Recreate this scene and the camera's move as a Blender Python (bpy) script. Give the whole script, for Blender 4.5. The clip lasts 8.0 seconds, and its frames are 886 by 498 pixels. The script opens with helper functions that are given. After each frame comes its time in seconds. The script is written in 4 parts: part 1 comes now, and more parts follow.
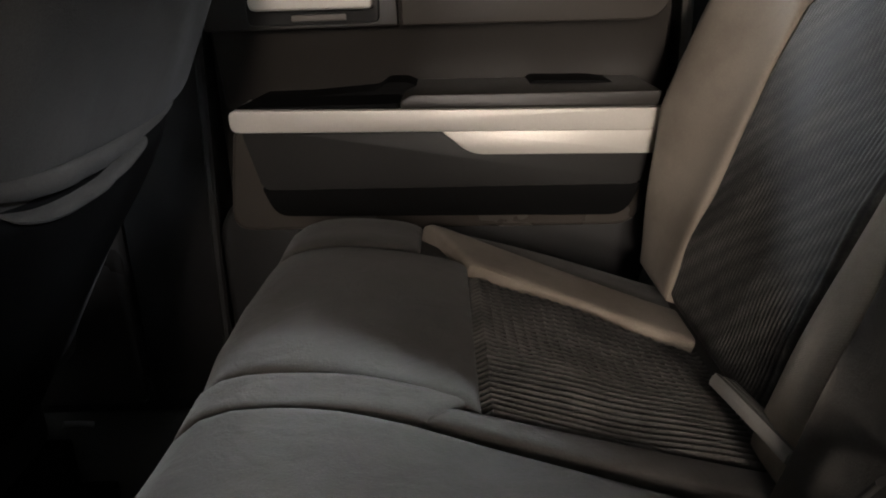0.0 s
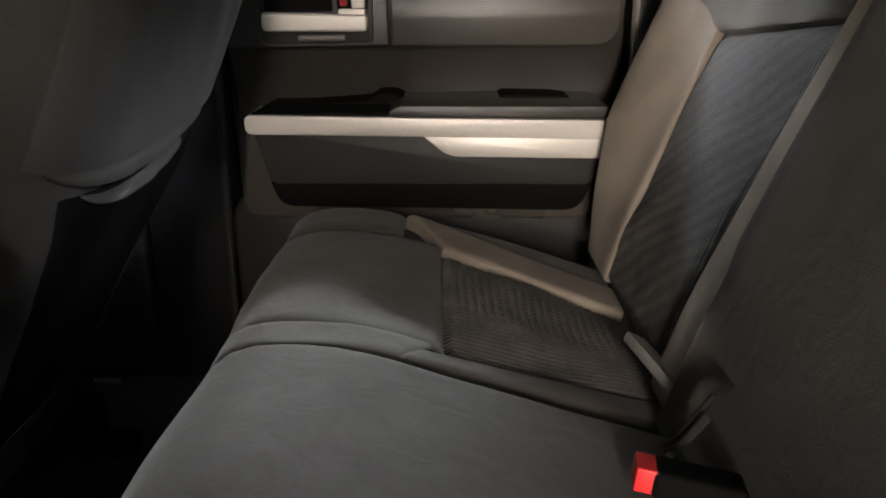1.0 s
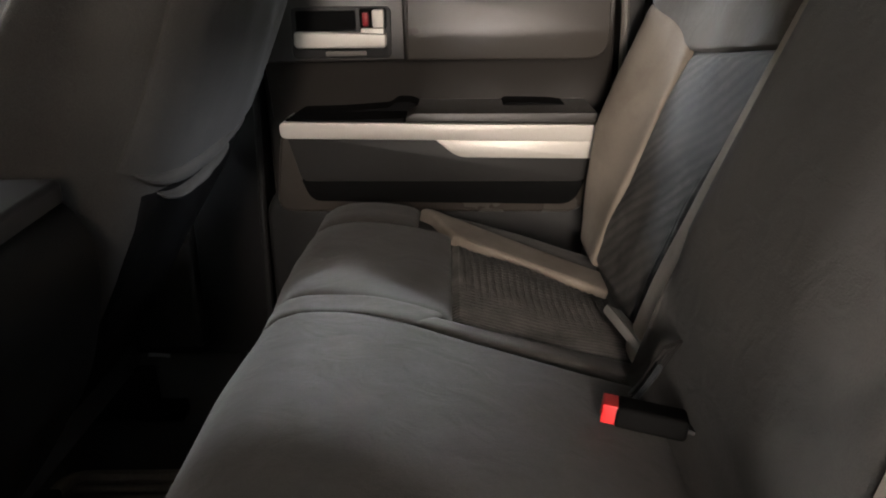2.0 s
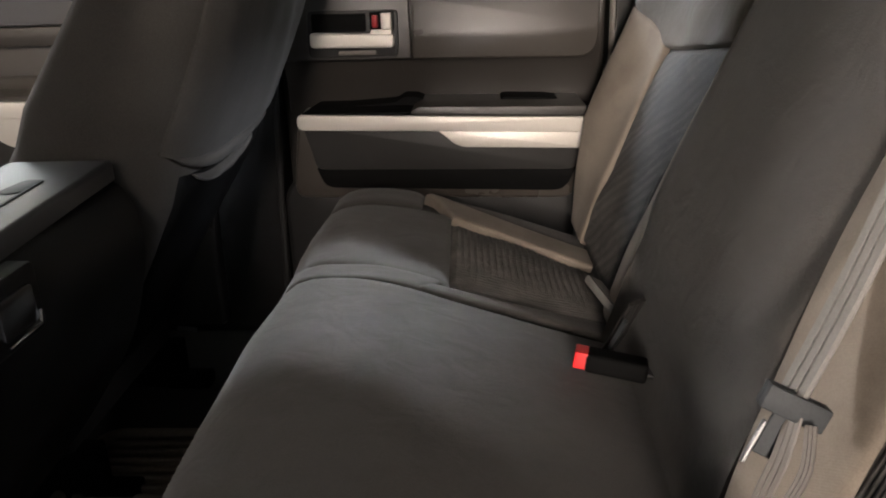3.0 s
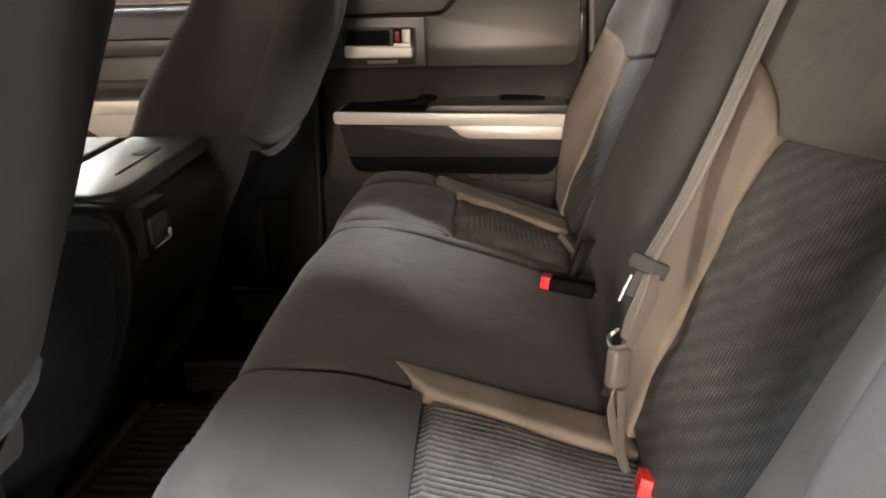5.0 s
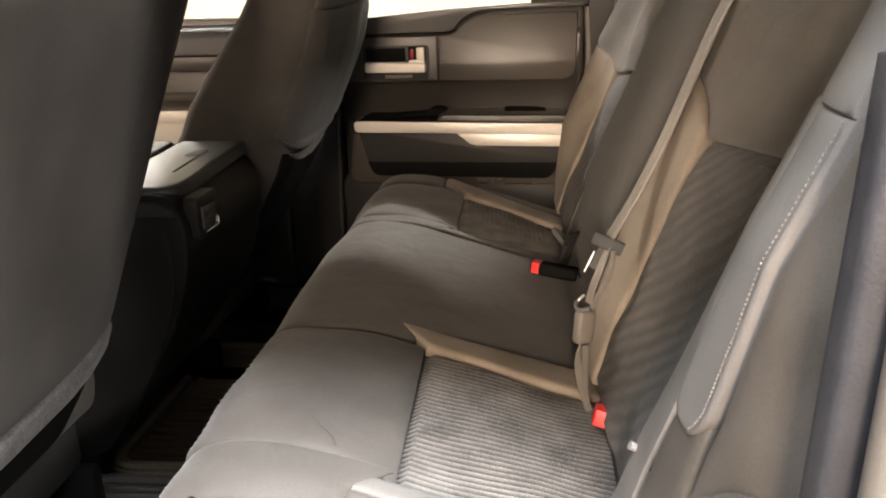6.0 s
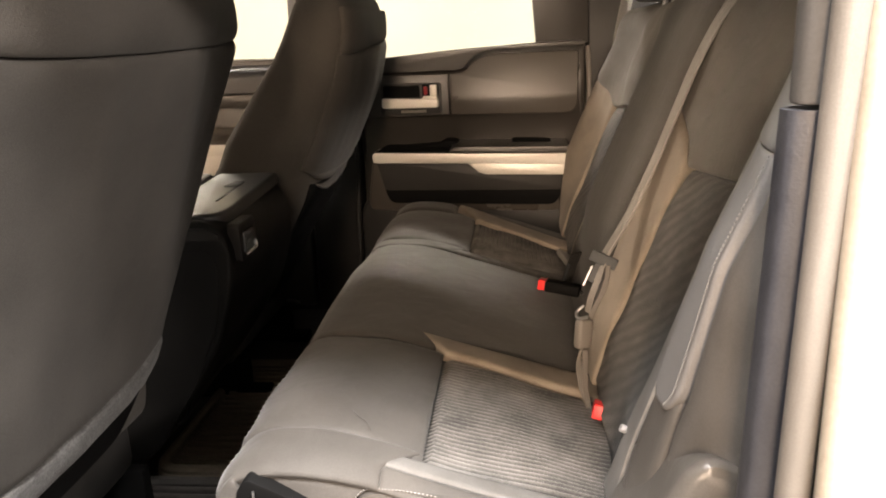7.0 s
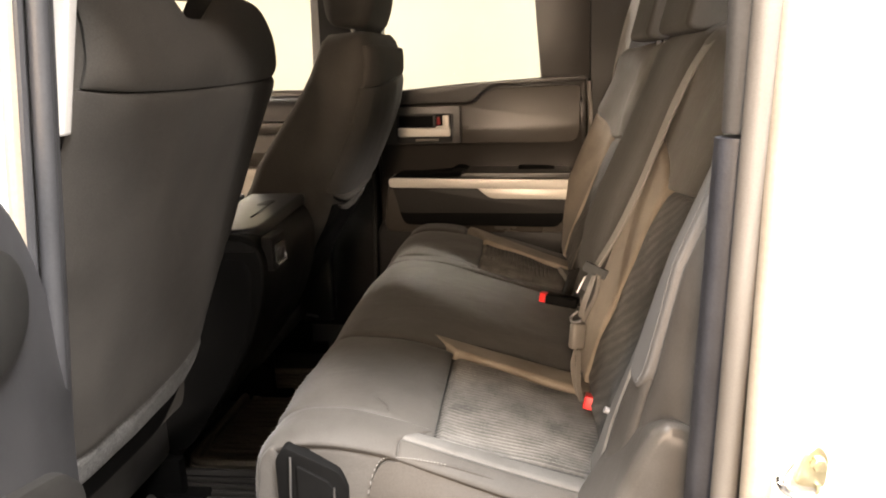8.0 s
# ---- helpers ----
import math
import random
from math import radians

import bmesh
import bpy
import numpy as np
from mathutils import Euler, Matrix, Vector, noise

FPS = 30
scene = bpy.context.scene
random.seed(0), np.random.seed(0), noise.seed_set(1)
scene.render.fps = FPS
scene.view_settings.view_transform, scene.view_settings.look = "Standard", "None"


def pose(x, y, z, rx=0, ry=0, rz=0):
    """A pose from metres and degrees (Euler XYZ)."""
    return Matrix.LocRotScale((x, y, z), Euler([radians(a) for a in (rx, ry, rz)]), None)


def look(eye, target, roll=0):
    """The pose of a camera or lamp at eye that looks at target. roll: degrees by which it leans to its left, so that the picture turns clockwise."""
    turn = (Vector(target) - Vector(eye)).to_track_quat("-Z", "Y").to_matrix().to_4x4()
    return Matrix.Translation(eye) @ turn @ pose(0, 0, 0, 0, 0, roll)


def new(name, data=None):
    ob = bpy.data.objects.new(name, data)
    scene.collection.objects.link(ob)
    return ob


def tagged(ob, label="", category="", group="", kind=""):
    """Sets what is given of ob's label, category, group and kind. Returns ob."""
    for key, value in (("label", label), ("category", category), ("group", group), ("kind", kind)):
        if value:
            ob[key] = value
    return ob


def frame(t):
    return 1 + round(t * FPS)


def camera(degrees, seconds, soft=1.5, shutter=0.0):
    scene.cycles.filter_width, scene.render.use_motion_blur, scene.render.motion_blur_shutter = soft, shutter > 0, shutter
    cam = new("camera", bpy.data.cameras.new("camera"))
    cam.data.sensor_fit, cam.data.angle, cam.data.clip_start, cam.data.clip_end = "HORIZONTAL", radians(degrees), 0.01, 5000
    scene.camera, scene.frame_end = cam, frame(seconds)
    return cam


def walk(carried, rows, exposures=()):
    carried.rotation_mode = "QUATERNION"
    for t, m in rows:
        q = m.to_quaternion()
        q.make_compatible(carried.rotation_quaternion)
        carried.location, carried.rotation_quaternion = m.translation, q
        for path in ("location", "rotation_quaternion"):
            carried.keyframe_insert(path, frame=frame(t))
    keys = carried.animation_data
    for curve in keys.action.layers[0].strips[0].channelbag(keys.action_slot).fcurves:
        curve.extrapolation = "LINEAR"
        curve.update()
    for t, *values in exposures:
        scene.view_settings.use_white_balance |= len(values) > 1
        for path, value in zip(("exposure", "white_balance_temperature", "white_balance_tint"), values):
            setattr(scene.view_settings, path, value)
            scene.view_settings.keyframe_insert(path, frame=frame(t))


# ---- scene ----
cam = camera(61.3, 8.0, soft=2.0)
PATH = [
    (0, (0.032, 0.002, 0.919), (-0.002, 1.879, 0.229), -2.2),
    (0.5, (0.034, -0.079, 0.946), (0.02, 1.797, 0.252), -1.1),
    (1, (0.053, -0.183, 0.965), (0.043, 1.694, 0.273), -0.8),
    (1.5, (0.054, -0.275, 0.993), (0.031, 1.599, 0.297), -0.9),
    (3, (0.087, -0.484, 1.022), (0.002, 1.388, 0.324), -1.7),
    (3.5, (0.105, -0.569, 1.028), (0.018, 1.311, 0.349), -1.3),
    (4, (0.125, -0.659, 1.026), (0.025, 1.226, 0.367), -1.5),
    (4.5, (0.12, -0.743, 1.031), (0.008, 1.142, 0.372), -1.7),
    (6, (0.171, -1.038, 1.061), (-0.016, 0.853, 0.436), -1.8),
    (6.5, (0.186, -1.125, 1.082), (-0.017, 0.775, 0.49), -2.3),
    (7, (0.175, -1.183, 1.091), (-0.037, 0.727, 0.538), -2.5),
    (7.5, (0.175, -1.261, 1.096), (-0.034, 0.661, 0.583), -2.3),
    (8, (0.19, -1.345, 1.103), (-0.047, 0.583, 0.626), -2.0),
]
EXPOSURES = [(0.0, -0.36, 6050, 13), (0.5, -0.17, 6050, 13), (1.5, -0.05, 6050, 13), (3.0, 0.05, 6100, 15), (4.5, 0.05, 6350, 15), (6.0, 0.15, 7300, 18), (7.0, 0.0, 7850, 20), (8.0, -0.10, 7850, 19)]
walk(cam, [(t, look(eye, target, roll)) for t, eye, target, roll in PATH], EXPOSURES)

# ---- world and lamps: a closed bay and lamps added round the parked truck ----
world = bpy.data.worlds.new("bay_world")
scene.world = world
world.use_nodes = True
world.node_tree.nodes["Background"].inputs["Color"].default_value = (0.9, 0.92, 1.0, 1)
world.node_tree.nodes["Background"].inputs["Strength"].default_value = 0.006


def area_lamp(name, place, target, size_x, size_y, watts, colour, spread=180):
    data = bpy.data.lights.new(name, "AREA")
    data.shape, data.size, data.size_y, data.energy, data.color, data.spread = "RECTANGLE", size_x, size_y, watts, colour, radians(spread)
    lamp = new(name, data)
    lamp.matrix_world = look(place, target)
    return tagged(lamp, "area lamp added out of view", "lamp", kind="structure")


# lamps added out of view: at openings behind the camera and ahead, and overhead
area_lamp("added_side_light", (0.10, -5.7, 2.4), (0.10, 0.0, 2.4), 0.5, 1.4, 270, (1.0, 0.85, 0.68))
area_lamp("added_side_light", (-0.55, -5.7, 1.2), (-0.55, 0.0, 1.2), 0.5, 0.8, 260, (1.0, 0.85, 0.68))
area_lamp("added_side_light", (-3.2, -5.7, 2.4), (-3.2, 0.0, 2.2), 0.5, 0.8, 110, (1.0, 0.78, 0.58))
area_lamp("added_side_light", (-6.7, 3.0, 2.7), (0.0, 3.0, 2.7), 0.9, 0.8, 310, (1.0, 0.92, 0.82))
area_lamp("added_overhead_light", (1.0, -1.65, 3.3), (1.0, -1.65, 0.0), 0.9, 0.8, 700, (0.82, 0.92, 1.0))
area_lamp("added_overhead_light", (-0.4, -1.70, 3.3), (-0.4, -1.70, 0.0), 0.9, 0.5, 270, (0.84, 0.93, 1.0))
area_lamp("added_overhead_light", (4.1, -3.85, 3.3), (3.0, -3.0, 1.5), 0.5, 0.5, 640, (0.95, 0.98, 1.0))
area_lamp("added_overhead_light", (3.0, 0.3, 3.3), (3.0, 0.3, 0.0), 0.8, 0.8, 60, (1.0, 0.93, 0.82))
# far-side strips of narrow spread, the second one added, and an added wall wash
area_lamp("strip_light", (0.6, 3.7, 3.25), (0.0, 0.4, 0.6), 1.0, 0.1, 40, (0.97, 1.0, 0.95), 80)
area_lamp("strip_light", (-2.8, 3.7, 3.25), (0.2, 0.5, 0.8), 1.0, 0.1, 46, (0.97, 1.0, 0.98), 80)
area_lamp("added_overhead_light", (-1.5, 3.9, 3.3), (-1.5, 4.6, 1.2), 7.0, 0.4, 20, (1.0, 0.94, 0.78))

# ---- materials ----


def surface(name, dark, light, rough=0.6, metal=0.0, big=6.0, fine=180.0, bump=0.15, grain=0.35, rough_var=0.1,
            coat=0.0, sheen=0.0, weave=0.0, specular=0.5, stretch=(1, 1, 1), soft=0.0, stain=0.0):
    """Colour between two tones by coarse and fine noise, with a fine relief; weave: threads per metre."""
    m = bpy.data.materials.new(name)
    m.use_nodes = True
    n, l = m.node_tree.nodes, m.node_tree.links
    b = n["Principled BSDF"]
    co = n.new("ShaderNodeTexCoord")
    mp = n.new("ShaderNodeMapping")
    mp.inputs["Scale"].default_value = stretch
    l.new(co.outputs["Object"], mp.inputs["Vector"])
    a = n.new("ShaderNodeTexNoise")
    a.inputs["Scale"].default_value, a.inputs["Detail"].default_value = big, 5
    f = n.new("ShaderNodeTexNoise")
    f.inputs["Scale"].default_value, f.inputs["Detail"].default_value = fine, 3
    l.new(mp.outputs["Vector"], a.inputs["Vector"])
    l.new(mp.outputs["Vector"], f.inputs["Vector"])
    mix = n.new("ShaderNodeMix")
    mix.data_type = "FLOAT"
    mix.inputs[0].default_value = grain
    l.new(a.outputs["Fac"], mix.inputs[2])
    l.new(f.outputs["Fac"], mix.inputs[3])
    ramp = n.new("ShaderNodeValToRGB")
    ramp.color_ramp.elements[0].position, ramp.color_ramp.elements[1].position = 0.32, 0.68
    ramp.color_ramp.elements[0].color, ramp.color_ramp.elements[1].color = (*dark, 1), (*light, 1)
    l.new(mix.outputs[0], ramp.inputs["Fac"])
    colour = ramp.outputs["Color"]
    if stain:
        # worn and soiled patches
        sn = n.new("ShaderNodeTexNoise")
        sn.inputs["Scale"].default_value, sn.inputs["Detail"].default_value, sn.inputs["Roughness"].default_value = 7.5, 6, 0.62
        l.new(mp.outputs["Vector"], sn.inputs["Vector"])
        sr = n.new("ShaderNodeMapRange")
        sr.inputs["From Min"].default_value, sr.inputs["From Max"].default_value, sr.inputs["To Max"].default_value = 0.47, 0.66, stain
        l.new(sn.outputs["Fac"], sr.inputs["Value"])
        mx = n.new("ShaderNodeMix")
        mx.data_type, mx.blend_type = "RGBA", "MULTIPLY"
        l.new(sr.outputs["Result"], mx.inputs[0])
        l.new(colour, mx.inputs[6])
        mx.inputs[7].default_value = (0.42, 0.36, 0.30, 1)
        colour = mx.outputs[2]
    l.new(colour, b.inputs["Base Color"])
    rr = n.new("ShaderNodeMapRange")
    rr.inputs["From Min"].default_value, rr.inputs["From Max"].default_value = 0.3, 0.7
    rr.inputs["To Min"].default_value, rr.inputs["To Max"].default_value = max(0.02, rough - rough_var), min(1, rough + rough_var)
    l.new(a.outputs["Fac"], rr.inputs["Value"])
    l.new(rr.outputs["Result"], b.inputs["Roughness"])
    b.inputs["Metallic"].default_value = metal
    b.inputs["Coat Weight"].default_value = coat
    b.inputs["Sheen Weight"].default_value = sheen
    b.inputs["Specular IOR Level"].default_value = specular
    bp = n.new("ShaderNodeBump")
    bp.inputs["Strength"].default_value, bp.inputs["Distance"].default_value = bump, 0.002
    height = f.outputs["Fac"]
    if weave:
        w1, w2 = n.new("ShaderNodeTexWave"), n.new("ShaderNodeTexWave")
        w1.bands_direction, w2.bands_direction = "Y", "DIAGONAL"
        for w in (w1, w2):
            w.inputs["Scale"].default_value = weave / 6.28 * 2
            w.inputs["Distortion"].default_value = 1.5
            l.new(mp.outputs["Vector"], w.inputs["Vector"])
        add = n.new("ShaderNodeMath")
        l.new(w1.outputs["Fac"], add.inputs[0])
        l.new(w2.outputs["Fac"], add.inputs[1])
        add2 = n.new("ShaderNodeMath")
        l.new(add.outputs[0], add2.inputs[0])
        l.new(f.outputs["Fac"], add2.inputs[1])
        height = add2.outputs[0]
    l.new(height, bp.inputs["Height"])
    if soft:
        # shallow folds and dents of the padding
        dents = n.new("ShaderNodeTexNoise")
        dents.inputs["Scale"].default_value, dents.inputs["Detail"].default_value, dents.inputs["Distortion"].default_value = 22, 3, 0.8
        l.new(mp.outputs["Vector"], dents.inputs["Vector"])
        b2 = n.new("ShaderNodeBump")
        b2.inputs["Strength"].default_value, b2.inputs["Distance"].default_value = soft, 0.012
        l.new(dents.outputs["Fac"], b2.inputs["Height"])
        l.new(b2.outputs["Normal"], bp.inputs["Normal"])
    l.new(bp.outputs["Normal"], b.inputs["Normal"])
    return m


CHARCOAL = surface("charcoal_cloth", (0.030, 0.0275, 0.0242), (0.058, 0.053, 0.0465), 0.88, big=5, fine=520, bump=0.22, sheen=0.07, specular=0.4, soft=0.16, stain=0.35)
# Paler copy of the charcoal cloth: the upper panels' extra light is colour.
UPPER_LIT_CLOTH = surface("upper_lit_cloth", (0.050, 0.044, 0.0365), (0.092, 0.081, 0.068), 0.8, big=5, fine=520, bump=0.22, sheen=0.07, specular=0.4, soft=0.2, stain=0.3)
SEAT_CLOTH = surface("seat_cloth", (0.027, 0.0242, 0.021), (0.055, 0.0495, 0.0435), 0.8, big=6, fine=520, bump=0.22, sheen=0.10, specular=0.5, soft=0.16, stain=0.5)
FRONT_CLOTH = surface("front_cloth", (0.032, 0.0295, 0.0265), (0.060, 0.0555, 0.050), 0.9, big=6, fine=520, bump=0.22, sheen=0.03, specular=0.15, soft=0.12)
PANEL_GREY = surface("panel_grey", (0.024, 0.024, 0.026), (0.040, 0.040, 0.043), 0.5, big=8, fine=500, bump=0.18)
KHAKI = surface("khaki_cloth", (0.155, 0.129, 0.101), (0.225, 0.190, 0.151), 0.85, big=9, fine=520, bump=0.10, sheen=0.05, weave=600, stain=0.45)


def ribbed(name, pitch, low, high, slant=0.0):
    """Corded cloth: paler cords, with the grooves' shade put into colour along the modelled ribs."""
    m = surface(name, (0.022, 0.0206, 0.0187), (0.100, 0.0935, 0.085), 0.75, big=16, fine=320, bump=0.3, sheen=0.06, grain=0.3, specular=0.35)
    n, l = m.node_tree.nodes, m.node_tree.links
    b = n["Principled BSDF"]
    source = b.inputs["Base Color"].links[0].from_socket
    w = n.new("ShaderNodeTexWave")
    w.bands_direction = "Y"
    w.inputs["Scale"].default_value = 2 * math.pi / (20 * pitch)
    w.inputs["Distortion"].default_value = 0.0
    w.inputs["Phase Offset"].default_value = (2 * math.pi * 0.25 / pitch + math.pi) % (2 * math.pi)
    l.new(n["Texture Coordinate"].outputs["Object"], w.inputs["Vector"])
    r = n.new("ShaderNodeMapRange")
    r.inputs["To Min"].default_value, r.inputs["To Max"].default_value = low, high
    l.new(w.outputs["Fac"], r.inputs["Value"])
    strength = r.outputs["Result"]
    if slant:
        # broad slanting bands: the cords' moire sheen, put into the colour
        d = n.new("ShaderNodeTexWave")
        d.bands_direction = "DIAGONAL"
        d.inputs["Scale"].default_value = 2 * math.pi / (10 * slant)
        d.inputs["Distortion"].default_value, d.inputs["Detail"].default_value, d.inputs["Detail Scale"].default_value = 2.0, 2.0, 3.0
        l.new(n["Texture Coordinate"].outputs["Object"], d.inputs["Vector"])
        q = n.new("ShaderNodeMapRange")
        q.inputs["To Min"].default_value, q.inputs["To Max"].default_value = 0.74, 1.26
        l.new(d.outputs["Fac"], q.inputs["Value"])
        both = n.new("ShaderNodeMath")
        both.operation = "MULTIPLY"
        l.new(strength, both.inputs[0])
        l.new(q.outputs["Result"], both.inputs[1])
        strength = both.outputs["Value"]
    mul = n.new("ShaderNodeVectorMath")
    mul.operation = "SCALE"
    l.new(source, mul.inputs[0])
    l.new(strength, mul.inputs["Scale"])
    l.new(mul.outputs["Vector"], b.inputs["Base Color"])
    return m


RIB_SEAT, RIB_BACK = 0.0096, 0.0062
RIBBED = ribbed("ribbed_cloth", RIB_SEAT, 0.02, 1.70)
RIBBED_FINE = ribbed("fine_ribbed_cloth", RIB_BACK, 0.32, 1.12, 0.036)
GREY_VINYL = surface("grey_vinyl", (0.108, 0.104, 0.102), (0.160, 0.155, 0.152), 0.5, big=6, fine=450, bump=0.15, soft=0.08)
# Darker copy of the side vinyl: the skirt's shade is in its colour.
SKIRT_VINYL = surface("skirt_vinyl", (0.032, 0.0288, 0.0255), (0.058, 0.0525, 0.047), 0.6, big=7, fine=450, bump=0.15, soft=0.1, specular=0.25, stain=0.4)
# Black plastic taken far darker, so its colour also stands for shade.
SHADED_BLACK = surface("shaded_black_plastic", (0.0025, 0.0025, 0.0025), (0.0055, 0.0055, 0.0055), 0.7, big=6, fine=500, bump=0.12, specular=0.06)
SIDE_VINYL = surface("side_vinyl", (0.050, 0.0455, 0.041), (0.086, 0.079, 0.072), 0.36, big=6, fine=450, bump=0.15, soft=0.08, stain=0.35)
PIPING = surface("pale_piping", (0.125, 0.118, 0.110), (0.19, 0.18, 0.169), 0.6, big=8, fine=400, stain=0.4)
EDGING = surface("edging_vinyl", (0.066, 0.0625, 0.058), (0.100, 0.095, 0.089), 0.75, big=8, fine=400, stain=0.4)
SHELL = surface("seat_shell", (0.012, 0.012, 0.012), (0.022, 0.022, 0.022), 0.7, big=6, fine=300)
DOOR_PLASTIC = surface("door_plastic", (0.022, 0.0195, 0.017), (0.035, 0.0312, 0.0275), 0.36, big=5, fine=700, bump=0.2)
DOOR_PAD = surface("door_pad", (0.042, 0.0362, 0.031), (0.062, 0.0545, 0.047), 0.32, big=4, fine=600, bump=0.2)
DOOR_RIM = surface("door_rim", (0.105, 0.094, 0.083), (0.15, 0.136, 0.121), 0.5, big=5, fine=600, bump=0.15)
BLACK = surface("black_plastic", (0.012, 0.0118, 0.0115), (0.022, 0.0215, 0.021), 0.50, big=6, fine=500, bump=0.12, specular=0.3)
CONSOLE = surface("console_plastic", (0.006, 0.006, 0.006), (0.012, 0.0118, 0.0115), 0.48, big=6, fine=500, bump=0.12, specular=0.22)
POCKET = surface("pocket_plastic", (0.015, 0.0142, 0.0135), (0.024, 0.0228, 0.0215), 0.55, big=5, fine=600, bump=0.15, specular=0.35)
GLOSS_BLACK = surface("glossy_black", (0.012, 0.012, 0.013), (0.018, 0.018, 0.019), 0.22, big=4, fine=300, bump=0.04)
LID = surface("console_lid", (0.020, 0.021, 0.023), (0.028, 0.029, 0.032), 0.40, big=5, fine=500, bump=0.02, specular=1.0, rough_var=0.03)
SILVER = surface("satin_silver", (0.56, 0.53, 0.48), (0.64, 0.61, 0.56), 0.48, 0.35, big=3, fine=400, bump=0.03)
CHROME = surface("chrome", (0.70, 0.70, 0.70), (0.80, 0.80, 0.80), 0.14, 1.0, big=5, fine=100, bump=0.02)
STEEL = surface("brushed_steel", (0.30, 0.30, 0.30), (0.40, 0.40, 0.40), 0.42, 1.0, big=8, fine=200, bump=0.05)
BRASS = surface("zinc_yellow", (0.58, 0.50, 0.30), (0.74, 0.67, 0.46), 0.3, 1.0, big=40, fine=200, bump=0.1)
LOCK_RED = surface("lock_red", (0.22, 0.010, 0.014), (0.32, 0.016, 0.020), 0.4, big=10, fine=300, bump=0.05)
RED = surface("red_button", (0.62, 0.012, 0.014), (0.78, 0.022, 0.022), 0.4, big=10, fine=300, bump=0.05)
WEBBING = surface("belt_webbing", (0.150, 0.142, 0.130), (0.215, 0.205, 0.190), 0.7, big=12, fine=500, bump=0.12, weave=900)
BELT_GREY = surface("belt_plastic", (0.018, 0.021, 0.023), (0.034, 0.038, 0.041), 0.65, big=8, fine=400)
CARPET = surface("carpet", (0.020, 0.019, 0.018), (0.052, 0.049, 0.046), 0.95, big=12, fine=500, bump=0.9, grain=0.6)
RUBBER = surface("mat_rubber", (0.022, 0.021, 0.020), (0.052, 0.048, 0.044), 0.38, big=9, fine=260, bump=0.2)
SEAL = surface("seal_rubber", (0.024, 0.0247, 0.027), (0.040, 0.041, 0.045), 0.55, big=7, fine=300)
SCUFF = surface("scuffed_trim", (0.017, 0.0178, 0.022), (0.040, 0.0415, 0.049), 0.5, big=16, fine=350)
PILLAR_GREY = surface("pillar_trim", (0.20, 0.195, 0.20), (0.27, 0.262, 0.265), 0.55, big=5, fine=500)
PALE_TRIM = surface("pale_trim", (0.62, 0.61, 0.59), (0.70, 0.69, 0.67), 0.5, big=5, fine=400)
PAINT = surface("white_paint", (0.78, 0.77, 0.74), (0.82, 0.81, 0.785), 0.25, big=3, fine=60, bump=0.02, coat=0.6)
SEAL_GREY = surface("door_seal", (0.060, 0.058, 0.057), (0.090, 0.087, 0.085), 0.6, big=7, fine=300, specular=0.3)
PRIMER = surface("tan_sealer", (0.24, 0.205, 0.165), (0.34, 0.295, 0.24), 0.5, big=8, fine=200)
HEADLINER = surface("headliner", (0.25, 0.24, 0.226), (0.32, 0.307, 0.29), 0.9, big=6, fine=500, bump=0.3)
CREAM_WALL = surface("cream_wall", (0.74, 0.72, 0.59), (0.80, 0.78, 0.65), 0.8, big=1.2, fine=60, bump=0.1)
GREY_WALL = surface("grey_wall", (0.17, 0.168, 0.16), (0.23, 0.227, 0.217), 0.8, big=1.2, fine=60, bump=0.1)
CONCRETE = surface("bay_floor", (0.09, 0.088, 0.084), (0.14, 0.137, 0.13), 0.6, big=1.5, fine=60, bump=0.3)
WHITE_CEILING = surface("bay_ceiling", (0.05, 0.05, 0.052), (0.08, 0.08, 0.082), 0.8, big=1.5, fine=60, bump=0.1)
MAT_BROWN = surface("mat_brown", (0.12, 0.098, 0.072), (0.21, 0.174, 0.132), 0.7, big=7, fine=200, bump=0.3)
DUST = surface("dusty_hem", (0.012, 0.012, 0.0117), (0.095, 0.094, 0.091), 0.9, big=45, fine=260, bump=0.5, sheen=0.05, grain=0.6)
THREAD = surface("stitch_thread", (0.16, 0.155, 0.15), (0.23, 0.222, 0.214), 0.7, big=40, fine=400)

GLASS = bpy.data.materials.new("window_glass")
GLASS.use_nodes = True
gb = GLASS.node_tree.nodes["Principled BSDF"]
gb.inputs["Base Color"].default_value = (0.93, 0.96, 0.93, 1)
gb.inputs["Roughness"].default_value = 0.0
gb.inputs["Transmission Weight"].default_value = 1.0
gb.inputs["IOR"].default_value = 1.05

# ---- mesh helpers ----
ORIGIN = {}


def thing(name, label, category, at, group="", kind=""):
    ob = new(name)
    ob.empty_display_size = 0.05
    ob.location = at
    ORIGIN[ob] = Vector(at)
    return tagged(ob, label, category, group, kind)


def part(name, bm, material, parent, label="", smooth=True, sharp=40):
    """One mesh, drawn in the world's metres, hung under a thing or a part."""
    mesh = bpy.data.meshes.new(name)
    bmesh.ops.recalc_face_normals(bm, faces=bm.faces[:])
    origin = ORIGIN[parent] if parent else Vector((0, 0, 0))
    bmesh.ops.translate(bm, verts=bm.verts[:], vec=-origin)
    for f in bm.faces:
        f.smooth = smooth
    for e in bm.edges:
        if len(e.link_faces) == 2 and e.calc_face_angle(0) > radians(sharp):
            e.smooth = False
    bm.to_mesh(mesh)
    bm.free()
    mesh.materials.append(material)
    ob = new(name, mesh)
    if parent:
        ob.parent = parent
        ORIGIN[ob] = origin
